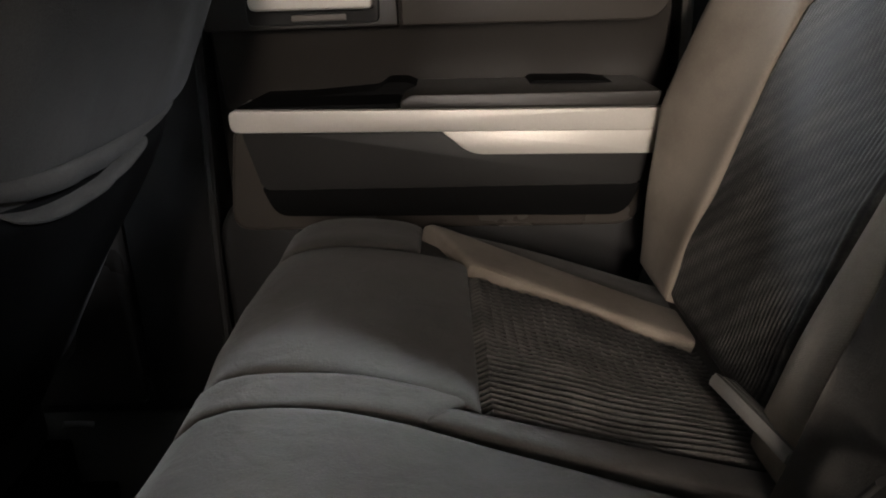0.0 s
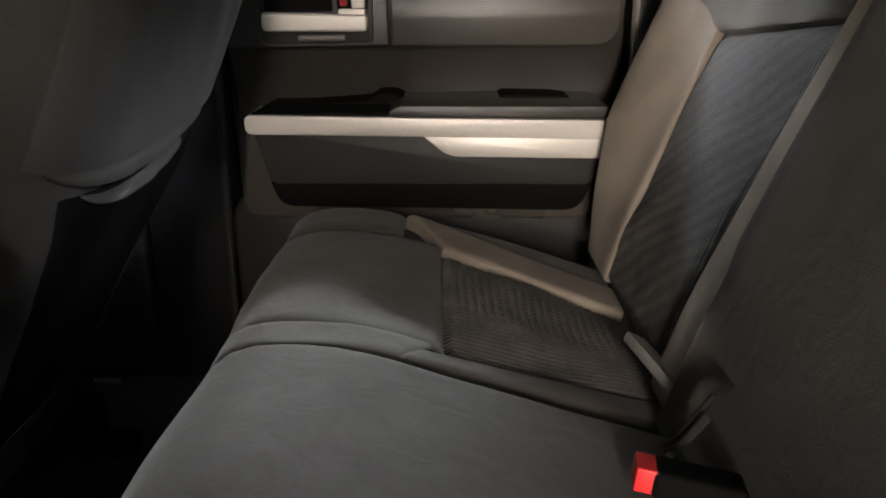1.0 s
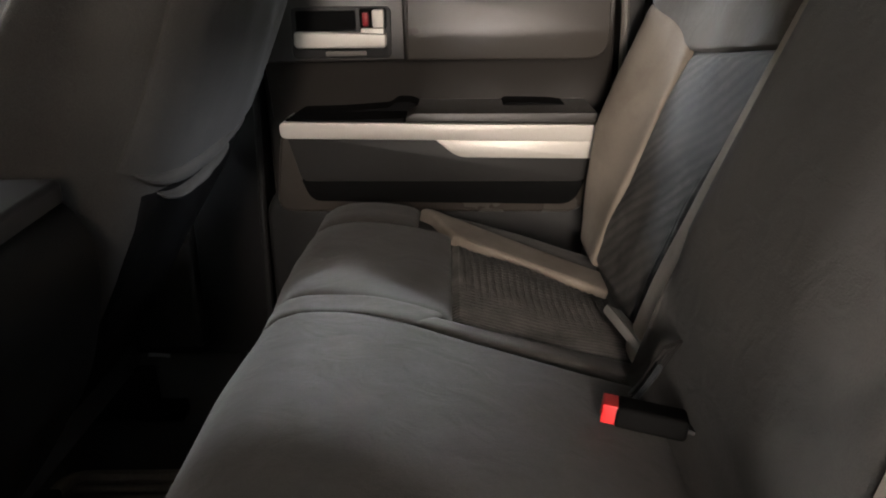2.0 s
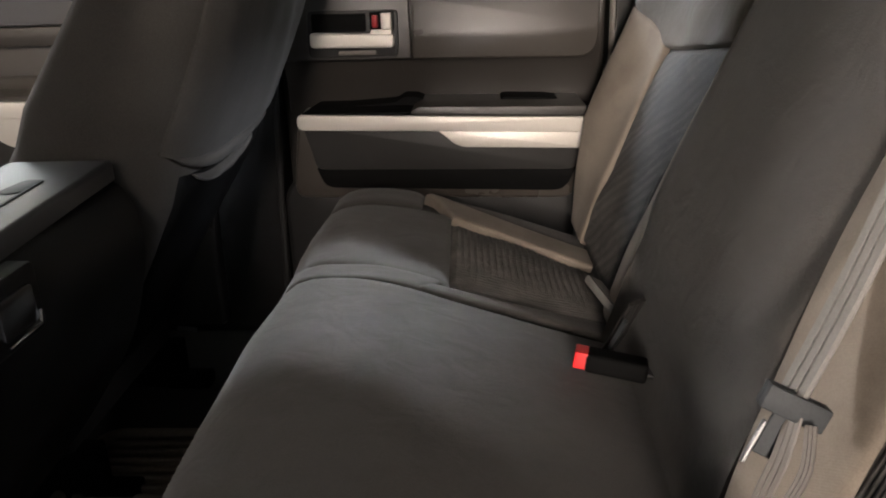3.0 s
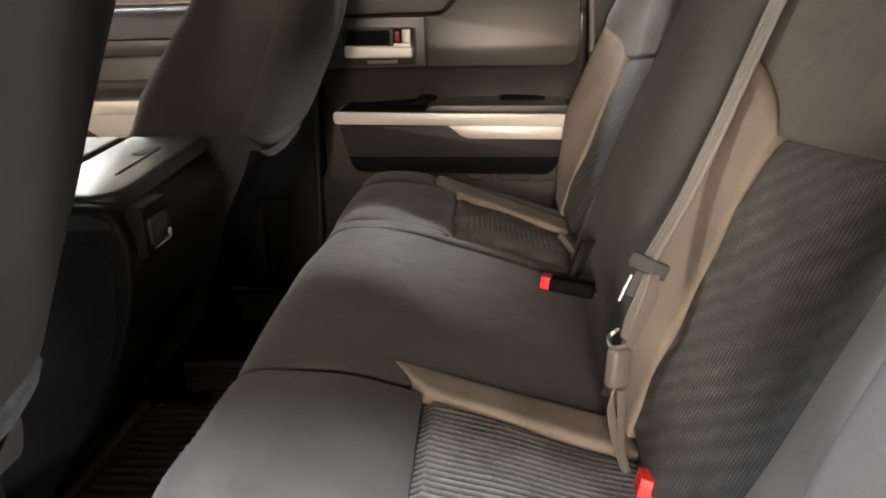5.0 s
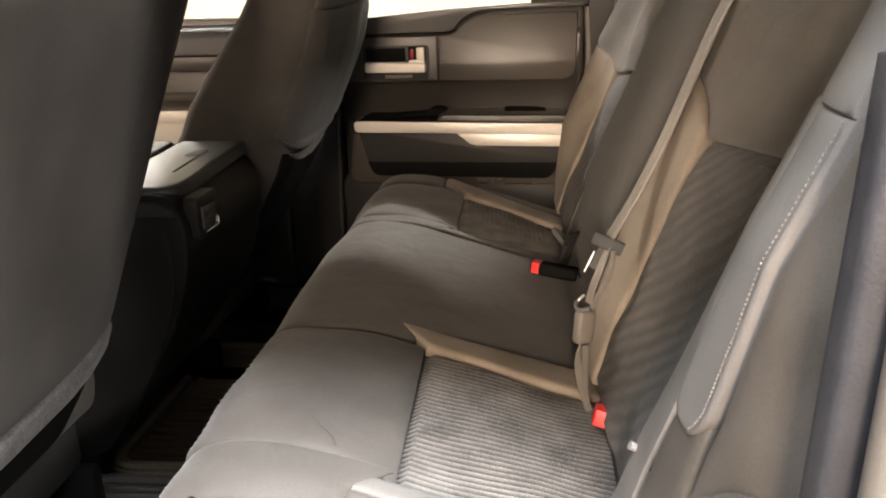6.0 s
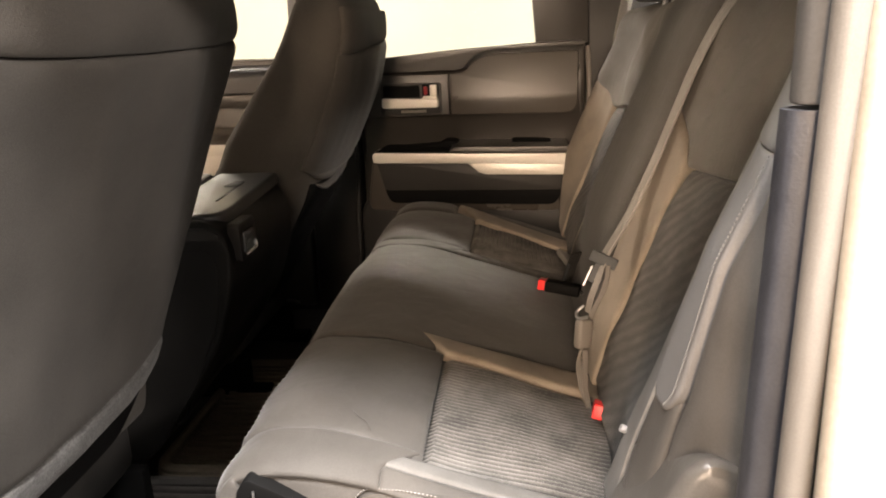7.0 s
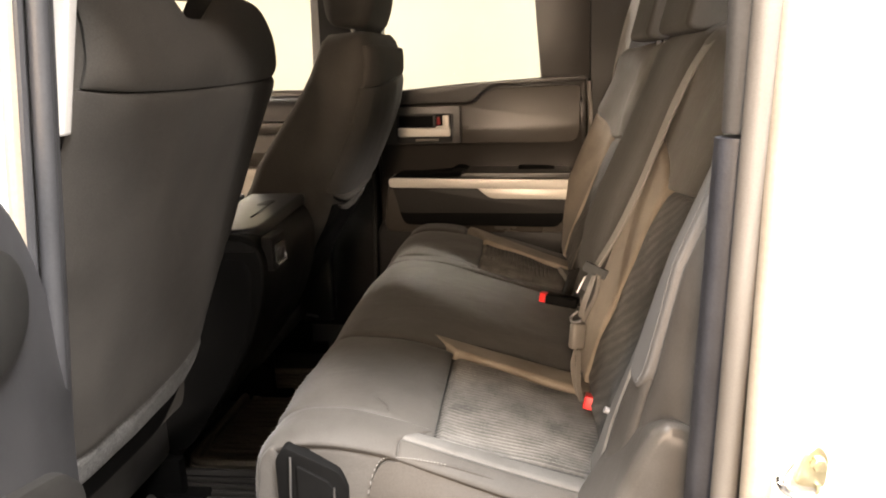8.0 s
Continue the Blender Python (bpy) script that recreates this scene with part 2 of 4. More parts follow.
    return tagged(ob, label)


def whole(name, bm, material, label, category, kind="", group="", sharp=40):
    """A thing or piece of the setting that is one mesh."""
    return tagged(part(name, bm, material, None, sharp=sharp), label, category, group, kind)


def lerp(a, b, t):
    return a + (b - a) * t


def val(f, t):
    return f(t) if callable(f) else f


def box(lo, hi, bevel=0.0, segs=2, m=None):
    bm = bmesh.new()
    bmesh.ops.create_cube(bm, size=1)
    lo, hi = Vector(lo), Vector(hi)
    for v in bm.verts:
        v.co = Vector(((lo[i] + hi[i]) / 2 + v.co[i] * (hi[i] - lo[i])) for i in range(3))
    if bevel:
        bmesh.ops.bevel(bm, geom=bm.edges[:], offset=bevel, segments=segs, affect="EDGES", profile=0.5)
    if m:
        bm.transform(m)
    return bm


def merge(*bms):
    out = bmesh.new()
    for b in bms:
        me = bpy.data.meshes.new("tmp")
        b.to_mesh(me)
        b.free()
        out.from_mesh(me)
        bpy.data.meshes.remove(me)
    return out


def corners(points, radius, n=5):
    """A closed outline with rounded corners; radius: one, or one for each corner."""
    out = []
    k = len(points)
    for i, p in enumerate(points):
        r = radius[i] if isinstance(radius, (list, tuple)) else radius
        p, a, b = Vector(p), Vector(points[i - 1]), Vector(points[(i + 1) % k])
        da, db = (a - p), (b - p)
        r = min(r, da.length * 0.48, db.length * 0.48)
        if r < 1e-4:
            out.append(p)
            continue
        s, e = p + da.normalized() * r, p + db.normalized() * r
        for j in range(n + 1):
            t = j / n
            out.append(s * (1 - t) ** 2 + p * 2 * t * (1 - t) + e * t * t)
    return out


def prism(points, near, far, radius=0.0, bevel=0.004, axis="y", tilt=None, segs=2):
    """An outline drawn on a plane across the axis, drawn out from near to far, its rims rounded."""
    pts = corners([Vector(p) for p in points], radius) if radius else [Vector(p) for p in points]
    bm = bmesh.new()

    def at(p, d):
        return {"y": (p.x, d, p.y), "x": (d, p.x, p.y), "z": (p.x, p.y, d)}[axis]

    f = bm.faces.new([bm.verts.new(at(p, near)) for p in pts])
    g = bm.faces.new([bm.verts.new(at(p, far)) for p in reversed(pts)])
    va, vb = list(f.verts), list(reversed(g.verts))
    n = len(pts)
    for i in range(n):
        j = (i + 1) % n
        bm.faces.new((va[j], va[i], vb[i], vb[j]))
    bmesh.ops.recalc_face_normals(bm, faces=bm.faces[:])
    if bevel:
        rim = [e for e in bm.edges if all(v in va for v in e.verts) and f in e.link_faces]
        bmesh.ops.bevel(bm, geom=rim, offset=bevel, segments=segs, affect="EDGES", profile=0.5, clamp_overlap=True)
    if tilt:
        for v in bm.verts:
            v.co = tilt(v.co)
    return bm


def tube(points, radius, n=8, closed=False):
    bm = bmesh.new()
    pts = [Vector(p) for p in points]
    rings = []
    up = Vector((0.31, 0.2, 0.93)).normalized()
    k = len(pts)
    for i, p in enumerate(pts):
        if closed:
            d = (pts[(i + 1) % k] - pts[i - 1]).normalized()
        else:
            d = (pts[min(i + 1, k - 1)] - pts[max(i - 1, 0)]).normalized()
        a = d.cross(up).normalized()
        b = d.cross(a)
        rings.append([bm.verts.new(p + radius * (math.cos(6.2832 * j / n) * a + math.sin(6.2832 * j / n) * b)) for j in range(n)])
    for i in range(k if closed else k - 1):
        r, s = rings[i], rings[(i + 1) % k]
        for j in range(n):
            bm.faces.new((r[j], r[(j + 1) % n], s[(j + 1) % n], s[j]))
    if not closed:
        bm.faces.new(rings[0])
        bm.faces.new(list(reversed(rings[-1])))
    return bm


def smooth_line(points, n=6):
    """A smooth line through the points."""
    pts = [Vector(p) for p in points]
    out = []
    for i in range(len(pts) - 1):
        p0, p1, p2, p3 = pts[max(i - 1, 0)], pts[i], pts[i + 1], pts[min(i + 2, len(pts) - 1)]
        for j in range(n):
            t = j / n
            out.append(0.5 * (2 * p1 + (p2 - p0) * t + (2 * p0 - 5 * p1 + 4 * p2 - p3) * t * t + (3 * p1 - p0 - 3 * p2 + p3) * t ** 3))
    out.append(pts[-1])
    return out


def ribbon(points, across, width, thick=0.0022, n=6, end=None):
    """A strap along the points; across: the way of its width at each point, or one for all; end: its width at the last point."""
    line = smooth_line(points, n)
    k = len(points)
    bm = bmesh.new()
    rows = []
    for i, p in enumerate(line):
        u = i / n
        if isinstance(across, list):
            a, b = Vector(across[min(int(u), k - 1)]), Vector(across[min(int(u) + 1, k - 1)])
            w = lerp(a, b, u - int(u)).normalized()
        else:
            w = Vector(across).normalized()
        d = (line[min(i + 1, len(line) - 1)] - line[max(i - 1, 0)]).normalized()
        w = (w - d * w.dot(d)).normalized()
        t = d.cross(w).normalized() * thick / 2
        row = []
        for s in (-0.5, -0.44, -0.20, -0.16, -0.12, 0.12, 0.16, 0.20, 0.44, 0.5):
            row.append((p + w * (width if end is None else lerp(width, end, i / (len(line) - 1))) * s, t * (0.25 if abs(s) in (0.16, 0.5) else 1.0)))
        rows.append([bm.verts.new(q + h) for q, h in row] + [bm.verts.new(q - h) for q, h in reversed(row)])
    for r, s in zip(rows, rows[1:]):
        m = len(r)
        for j in range(m):
            bm.faces.new((r[j], r[(j + 1) % m], s[(j + 1) % m], s[j]))
    bm.faces.new(rows[0])
    bm.faces.new(list(reversed(rows[-1])))
    return bm


def spread(n):
    return [0.5 - 0.5 * math.cos(math.pi * i / n) for i in range(n + 1)]


def panel(base, s0, s1, y0, y1, nu=20, nv=20, puff=0.010, rim=0.022, thick=0.03, lift=0.0, bulge=0.0, relief=None, even=False, sign=1):
    """An upholstered panel on a base surface(s, y): its edges roll down into the seams, its middle stands up."""
    us = [i / nu for i in range(nu + 1)] if even else spread(nu)
    vs = [i / nv for i in range(nv + 1)] if even else spread(nv)
    top, low = [], []
    bm = bmesh.new()
    e = 0.002
    for a in us:
        rt, rl = [], []
        for b in vs:
            y = lerp(val(y0, a), val(y1, a), b)
            s = lerp(val(s0, b), val(s1, b), a)
            p = base(s, y)
            ns = (base(s + e, y) - base(s - e, y)).cross(base(s, y + e) - base(s, y - e)).normalized() * sign
            la = (base(lerp(val(s0, b), val(s1, b), 1), y) - base(val(s0, b), y)).length
            lb = abs(val(y1, a) - val(y0, a))
            da, db = min(a, 1 - a) * la, min(b, 1 - b) * lb
            ra = math.sqrt(max(0, 1 - (1 - min(da / rim, 1)) ** 2))
            rb = math.sqrt(max(0, 1 - (1 - min(db / rim, 1)) ** 2))
            h = lift + puff * (ra * rb - 1) + bulge * (1 - (2 * a - 1) ** 2) * (1 - (2 * b - 1) ** 2)
            if relief:
                h += relief(s, y, p) * ra * rb
            rt.append(bm.verts.new(p + ns * h))
            rl.append(bm.verts.new(p + ns * (lift - puff - thick)))
        top.append(rt)
        low.append(rl)
    for i in range(nu):
        for j in range(nv):
            bm.faces.new((top[i][j], top[i + 1][j], top[i + 1][j + 1], top[i][j + 1]))
    loop = [(i, 0) for i in range(nu)] + [(nu, j) for j in range(nv)] + [(i, nv) for i in range(nu, 0, -1)] + [(0, j) for j in range(nv, 0, -1)]
    m = len(loop)
    for q in range(m):
        (i, j), (k, l) = loop[q], loop[(q + 1) % m]
        bm.faces.new((top[i][j], low[i][j], low[k][l], top[k][l]))
    for i in range(nu):
        for j in range(nv):
            bm.faces.new((low[i][j], low[i][j + 1], low[i + 1][j + 1], low[i + 1][j]))
    return bm


def profile(points):
    """A smooth line of two numbers, read by the way along it from 0 to 1."""
    line = smooth_line([(p[0], 0, p[1]) for p in points], 8)
    run = [0.0]
    for a, b in zip(line, line[1:]):
        run.append(run[-1] + (b - a).length)
    full = run[-1]
    N, table, i = 500, [], 1
    for k in range(N + 1):
        d = k / N * full
        while i < len(run) - 1 and run[i] < d:
            i += 1
        table.append(lerp(line[i - 1], line[i], (d - run[i - 1]) / (run[i] - run[i - 1])))
    first, last = (table[1] - table[0]) * N, (table[N] - table[N - 1]) * N

    def at(s):
        if s <= 0:
            return table[0] + first * s
        if s >= 1:
            return table[N] + last * (s - 1)
        k = int(s * N)
        return lerp(table[k], table[k + 1], s * N - k)

    known = {}

    def find(x):
        if x not in known:
            known[x] = min(range(300, 1001), key=lambda k: abs(at(k / 1000).x - x)) / 1000
        return known[x]
    at.find = find
    return at


def wrinkle(amount, scale, seed):
    return lambda s, y, p: amount * noise.noise(Vector((p.x * scale + seed, p.y * scale, p.z * scale * 1.3)))

# ---- the bay round the truck ----
# Added to close the place, in dark tones that cut bounce; cream wall apart.
whole("ground", box((-7, -6, -0.75), (7, 6, -0.65)), CONCRETE, "smooth dark grey sealed floor of the bay", "floor", "structure")
whole("wall_north", box((-7, 4.6, -0.65), (7, 4.8, 3.4)), CREAM_WALL, "plain cream painted bay wall", "wall", "structure")
whole("wall_south", merge(box((-7, -6.0, -0.65), (-3.55, -5.8, 3.4)), box((-3.55, -6.0, -0.65), (-2.85, -5.8, 1.95)), box((-3.55, -6.0, 2.85), (-2.85, -5.8, 3.4)), box((-2.85, -6.0, -0.65), (-0.85, -5.8, 3.4)), box((0.4, -6.0, -0.65), (7, -5.8, 3.4)), box((-0.25, -6.0, -0.65), (-0.20, -5.8, 3.4)), box((-0.20, -6.0, 3.15), (0.4, -5.8, 3.4)), box((-0.20, -6.0, -0.65), (0.4, -5.8, 1.65)),
                          box((-0.85, -6.0, 1.65), (-0.25, -5.8, 3.4)), box((-0.85, -6.0, -0.65), (-0.25, -5.8, 0.75))),
      GREY_WALL, "added grey painted bay wall with three openings for lamps", "wall", "structure")
whole("wall_east", box((6.8, -5.8, -0.65), (7.0, 4.6, 3.4)), GREY_WALL, "plain grey painted bay wall", "wall", "structure")
whole("wall_west", merge(box((-7.0, -5.8, -0.65), (-6.8, 2.5, 3.4)), box((-7.0, 3.5, -0.65), (-6.8, 4.6, 3.4)), box((-7.0, 2.5, 3.2), (-6.8, 3.5, 3.4)), box((-7.0, 2.5, -0.65), (-6.8, 3.5, 2.2))), GREY_WALL, "added grey painted bay wall with an opening for a lamp", "wall", "structure")
whole("ceiling", box((-7, -6, 3.4), (7, 4.8, 3.5)), WHITE_CEILING, "dark bay ceiling", "ceiling", "structure")

# ---- the cab's shell ----
FLOOR = 0.20
NEAR, FAR = -0.62, 1.19
ROOF = 1.50
FRONT, BACK = -1.60, 0.66

floor = whole("floor", box((FRONT, NEAR - 0.02, FLOOR - 0.06), (BACK, FAR + 0.088, FLOOR)), CARPET, "black loop-pile cab carpet", "floor", "structure")
whole("roof_lining", prism([(FRONT + 0.45, NEAR), (BACK, NEAR), (BACK, FAR), (FRONT + 0.45, FAR)], ROOF, ROOF + 0.03, 0.06, 0.01, "z"),
      HEADLINER, "pale grey cloth headliner of the cab", "ceiling", "structure")
whole("roof_panel", prism([(FRONT + 0.40, NEAR - 0.08), (BACK + 0.04, NEAR - 0.08), (BACK + 0.04, FAR + 0.09), (FRONT + 0.40, FAR + 0.09)],
                          ROOF + 0.09, ROOF + 0.04, 0.10, 0.03, "z"), PAINT, "white painted cab roof", "roof", "structure")
# back wall with the rear window's opening
bw = merge(box((BACK, NEAR, FLOOR), (BACK + 0.04, FAR, 1.10), 0.004), box((BACK, NEAR, 1.40), (BACK + 0.04, FAR, ROOF + 0.04), 0.004),
           box((BACK, NEAR, 1.10), (BACK + 0.04, NEAR + 0.16, 1.40), 0.004), box((BACK, FAR - 0.16, 1.10), (BACK + 0.04, FAR, 1.40), 0.004))
whole("wall_back", bw, DOOR_PLASTIC, "dark plastic trim of the cab's back wall", "wall", "structure")
rw = thing("window_1", "rear window of the cab, clear glass", "window", (BACK + 0.02, 0.28, 1.10), kind="structure")
p_ = part("pane", box((BACK + 0.016, NEAR + 0.16, 1.10), (BACK + 0.022, FAR - 0.16, 1.40)), GLASS, rw)
p_.visible_shadow = False
# front bulkhead and windscreen
whole("wall_front", box((FRONT - 0.04, NEAR, FLOOR - 0.06), (FRONT, FAR, 0.98), 0.006), DOOR_PLASTIC, "dark bulkhead trim under the windscreen", "wall", "structure")
ws = thing("window_2", "sloping windscreen, clear glass", "window", (FRONT, 0.28, 0.98), kind="structure")
wp = bmesh.new()
q_ = [(FRONT - 0.02, NEAR, 0.98), (FRONT - 0.02, FAR, 0.98), (FRONT + 0.42, FAR - 0.08, ROOF + 0.05), (FRONT + 0.42, NEAR + 0.08, ROOF + 0.05)]
wp.faces.new([wp.verts.new(v) for v in q_])
bmesh.ops.solidify(wp, geom=wp.faces[:], thickness=0.006)
p_ = part("pane", wp, GLASS, ws)
p_.visible_shadow = False

# ---- far side: rear door ----


def far_slab(points, y, depth, radius=0.01, bevel=0.004, segs=2):
    return prism(points, y, y + depth, radius, bevel, "y", segs=segs)


def upper_slab(points, y, depth, radius=0.01, bevel=0.004, segs=2):
    """A piece of the door above its armrest, which leans in over the pocket."""
    return far_slab([(0.12 + (x - 0.12) * 0.96, 1.02 + (z - 1.02) * 0.96) for x, z in points], y - 0.065, depth, radius, bevel, segs)


d1 = thing("door_1", "closed rear door with dark trim, silver armrest strip and map pocket", "door", (0.02, FAR, 0.22), kind="structure")
part("waist_panel", prism([(FAR + 0.02, 0.735), (FAR + 0.02, 0.99), (FAR - 0.074, 0.985), (FAR - 0.074, 0.90), (FAR - 0.035, 0.80), (FAR - 0.025, 0.735)], -0.318, 0.352, [0, 0.01, 0.02, 0.06, 0.04, 0], 0.010, "x"), DOOR_PLASTIC, d1, "dark moulded door waist")
part("inner_panel", merge(far_slab([(-0.335, 0.24), (0.372, 0.24), (0.372, 1.048), (0.06, 1.046), (-0.02, 1.02), (-0.335, 1.0)], FAR, 0.08, 0.02, 0.008)), DOOR_PLASTIC, d1)
pad = upper_slab([(-0.040, 0.846), (0.350, 0.842), (0.356, 1.030), (0.075, 1.027), (0.030, 1.008), (0.004, 0.978), (-0.040, 0.974)], FAR - 0.034, 0.05, [0.004, 0.04, 0.015, 0.03, 0.03, 0.02, 0.004], 0.010, 3)
for z in (0.893, 0.903, 0.913):
    bmesh.ops.bisect_plane(pad, geom=pad.verts[:] + pad.edges[:] + pad.faces[:], plane_co=(0, 0, z), plane_no=(0, 0, 1))
for v in pad.verts:
    if v.co.y < FAR - 0.07:
        v.co.y += 0.16 * max(0.0, v.co.z - 0.903) + 0.10 * max(0.0, 0.903 - v.co.z)
part("upper_pad", pad, DOOR_PAD, d1, "soft grey-brown padded panel")
part("front_pad", upper_slab([(-0.332, 0.846), (-0.046, 0.846), (-0.046, 0.974), (-0.332, 0.974)], FAR - 0.024, 0.05, 0.004, 0.005), DOOR_PLASTIC, d1)
part("sill_trim", upper_slab([(-0.335, 0.982), (0.000, 0.984), (0.026, 1.018), (0.070, 1.040), (0.372, 1.044), (0.372, 1.058), (0.222, 1.056), (-0.02, 1.045), (-0.335, 1.022)],
                           FAR - 0.036, 0.07, [0.003, 0.02, 0.02, 0.02, 0.004, 0.004, 0.01, 0.02, 0.004], 0.009, 3), DOOR_PLASTIC, d1, "dark rounded window sill trim")
# lower skin, set forward, with the rim that holds the pocket
# black, since the front seat's shade on this skin is put into the colour
part("lower_panel", far_slab([(-0.335, 0.25), (0.365, 0.25), (0.345, 0.56), (0.310, 0.600), (-0.31, 0.600), (-0.335, 0.56)], FAR - 0.09, 0.11, 0.02, 0.02, 3), BLACK, d1)
part("pocket_rim", far_slab([(-0.300, 0.570), (0.300, 0.560), (0.330, 0.63), (0.330, 0.72), (-0.280, 0.72), (-0.292, 0.64)], FAR - 0.135, 0.14, [0.05, 0.05, 0.02, 0.01, 0.01, 0.03], 0.016, 3),
     DOOR_PAD, d1, "grey-brown rim under the map pocket")
part("map_pocket", far_slab([(-0.262, 0.735), (-0.238, 0.640), (0.296, 0.632), (0.312, 0.735)], 1.024, 0.14, [0.004, 0.015, 0.015, 0.004], 0.005), POCKET, d1, "charcoal plastic map pocket front")
# near-black base: the pocket's lower shade is in the colour
part("pocket_base", far_slab([(-0.240, 0.643), (-0.224, 0.600), (0.276, 0.586), (0.298, 0.634)], 1.026, 0.13, [0.004, 0.03, 0.035, 0.004], 0.005), SHADED_BLACK, d1)
part("silver_trim", merge(far_slab([(-0.268, 0.757), (0.318, 0.742), (0.314, 0.712), (-0.266, 0.727)], 1.001, 0.10, [0.012, 0.003, 0.003, 0.012], 0.005, 3),
                          far_slab([(0.018, 0.7185), (0.030, 0.709), (0.050, 0.692), (0.068, 0.686), (0.308, 0.680), (0.314, 0.713)], 1.006, 0.09, [0.003, 0.01, 0.01, 0.01, 0.004, 0.003], 0.004)),
     SILVER, d1, "satin silver armrest strip")
part("armrest_lip", far_slab([(-0.036, 0.752), (0.312, 0.744), (0.312, 0.765), (-0.020, 0.770), (-0.036, 0.762)], 1.004, 0.16, 0.004, 0.005, 3), DOOR_PLASTIC, d1, "dark grey armrest edge")
# near-black top, so the pull cup is shaded by colour
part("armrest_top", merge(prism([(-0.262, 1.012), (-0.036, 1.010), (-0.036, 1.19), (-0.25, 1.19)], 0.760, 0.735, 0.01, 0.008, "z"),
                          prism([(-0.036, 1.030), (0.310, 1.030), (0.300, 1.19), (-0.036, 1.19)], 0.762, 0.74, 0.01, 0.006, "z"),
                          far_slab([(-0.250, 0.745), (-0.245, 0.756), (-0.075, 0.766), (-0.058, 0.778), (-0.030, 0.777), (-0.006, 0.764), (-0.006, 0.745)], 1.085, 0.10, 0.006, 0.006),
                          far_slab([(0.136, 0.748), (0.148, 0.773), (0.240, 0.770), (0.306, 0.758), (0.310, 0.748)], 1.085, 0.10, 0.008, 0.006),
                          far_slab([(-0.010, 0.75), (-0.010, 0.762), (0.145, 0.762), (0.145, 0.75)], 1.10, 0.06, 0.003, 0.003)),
     SHADED_BLACK, d1, "black armrest top with a pull cup")
bez = part("handle_bezel", upper_slab([(-0.266, 0.852), (-0.072, 0.852), (-0.070, 0.948), (-0.264, 0.950)], FAR - 0.031, 0.03, 0.012, 0.003), BLACK, d1, "black recessed handle bezel")
# flat near-black plates: the shade of both recesses is put into the colour
part("lock_well", upper_slab([(-0.130, 0.908), (-0.078, 0.908), (-0.078, 0.945), (-0.130, 0.945)], FAR - 0.0365, 0.008, 0.005, 0.002), SHADED_BLACK, bez)
part("handle_recess", upper_slab([(-0.254, 0.905), (-0.138, 0.905), (-0.138, 0.942), (-0.254, 0.943)], FAR - 0.0335, 0.006, 0.006, 0.001), SHADED_BLACK, bez)
part("door_handle", merge(upper_slab([(-0.258, 0.874), (-0.080, 0.872), (-0.078, 0.899), (-0.256, 0.905)], FAR - 0.052, 0.022, [0.012, 0.006, 0.006, 0.006], 0.006, 3),
                          upper_slab([(-0.128, 0.880), (-0.082, 0.880), (-0.082, 0.909), (-0.128, 0.909)], FAR - 0.046, 0.018, 0.004, 0.003)), SILVER, d1, "silver pull handle")
part("lock_button", upper_slab([(-0.124, 0.913), (-0.112, 0.913), (-0.112, 0.938), (-0.124, 0.938)], FAR - 0.045, 0.016, 0.003, 0.003), LOCK_RED, bez, "red lock marker")
part("lock_knob", upper_slab([(-0.104, 0.909), (-0.082, 0.909), (-0.082, 0.943), (-0.104, 0.943)], FAR - 0.052, 0.022, 0.004, 0.004), SILVER, bez)
part("bezel_foot", upper_slab([(-0.20, 0.857), (-0.12, 0.857), (-0.12, 0.866), (-0.20, 0.866)], FAR - 0.036, 0.01, 0.003, 0.002), DOOR_RIM, bez)
# window frame round the pane
part("window_frame", merge(far_slab([(0.222, 1.050), (0.385, 1.046), (0.372, 1.46), (0.165, 1.46), (0.203, 1.30)], FAR - 0.012, 0.06, 0.004, 0.006),
                           far_slab([(-0.335, 1.39), (0.20, 1.39), (0.20, 1.46), (-0.335, 1.46)], FAR - 0.010, 0.06, 0.004, 0.006),
                           far_slab([(-0.335, 1.03), (-0.300, 1.03), (-0.300, 1.40), (-0.335, 1.40)], FAR - 0.011, 0.06, 0.004, 0.006)), DOOR_PLASTIC, d1, "dark window surround")
p_ = part("pane", box((-0.31, FAR + 0.026, 1.0), (0.24, FAR + 0.031, 1.41)), GLASS, d1, "clear window pane")
p_.visible_shadow = False
part("edge_seal", merge(tube(smooth_line([(0.374, 1.150, 1.040), (0.380, 1.145, 0.90), (0.374, 1.13, 0.70), (0.356, 1.10, 0.52), (0.34, 1.09, 0.30)]), 0.008)), DOOR_RIM, d1, "pale grey rubber edge seal")
part("hinge_seal", tube(smooth_line([(-0.338, 1.150, 1.05), (-0.340, 1.14, 0.80), (-0.345, 1.11, 0.50), (-0.35, 1.10, 0.24)]), 0.008), BLACK, d1)

# far pillars and the far front door
whole("pillar_far_rear", merge(prism([(0.388, 0.22), (0.66, 0.22), (0.66, ROOF), (0.372, ROOF)], FAR - 0.03, FAR + 0.08, 0.0, 0.012, "y"),
                               box((0.42, FAR - 0.045, 0.30), (0.66, FAR - 0.02, 0.985), 0.01)), POCKET, "dark plastic trim on the rear pillar", "pillar", "structure")
# pillar trim blackened to carry the shade behind the front seat
whole("pillar_far_middle", prism([(-0.515, 0.22), (-0.345, 0.22), (-0.335, ROOF), (-0.505, ROOF)], FAR - 0.035, FAR + 0.08, 0.0, 0.014, "y"), BLACK,
      "dark plastic trim on the middle pillar", "pillar", "structure")
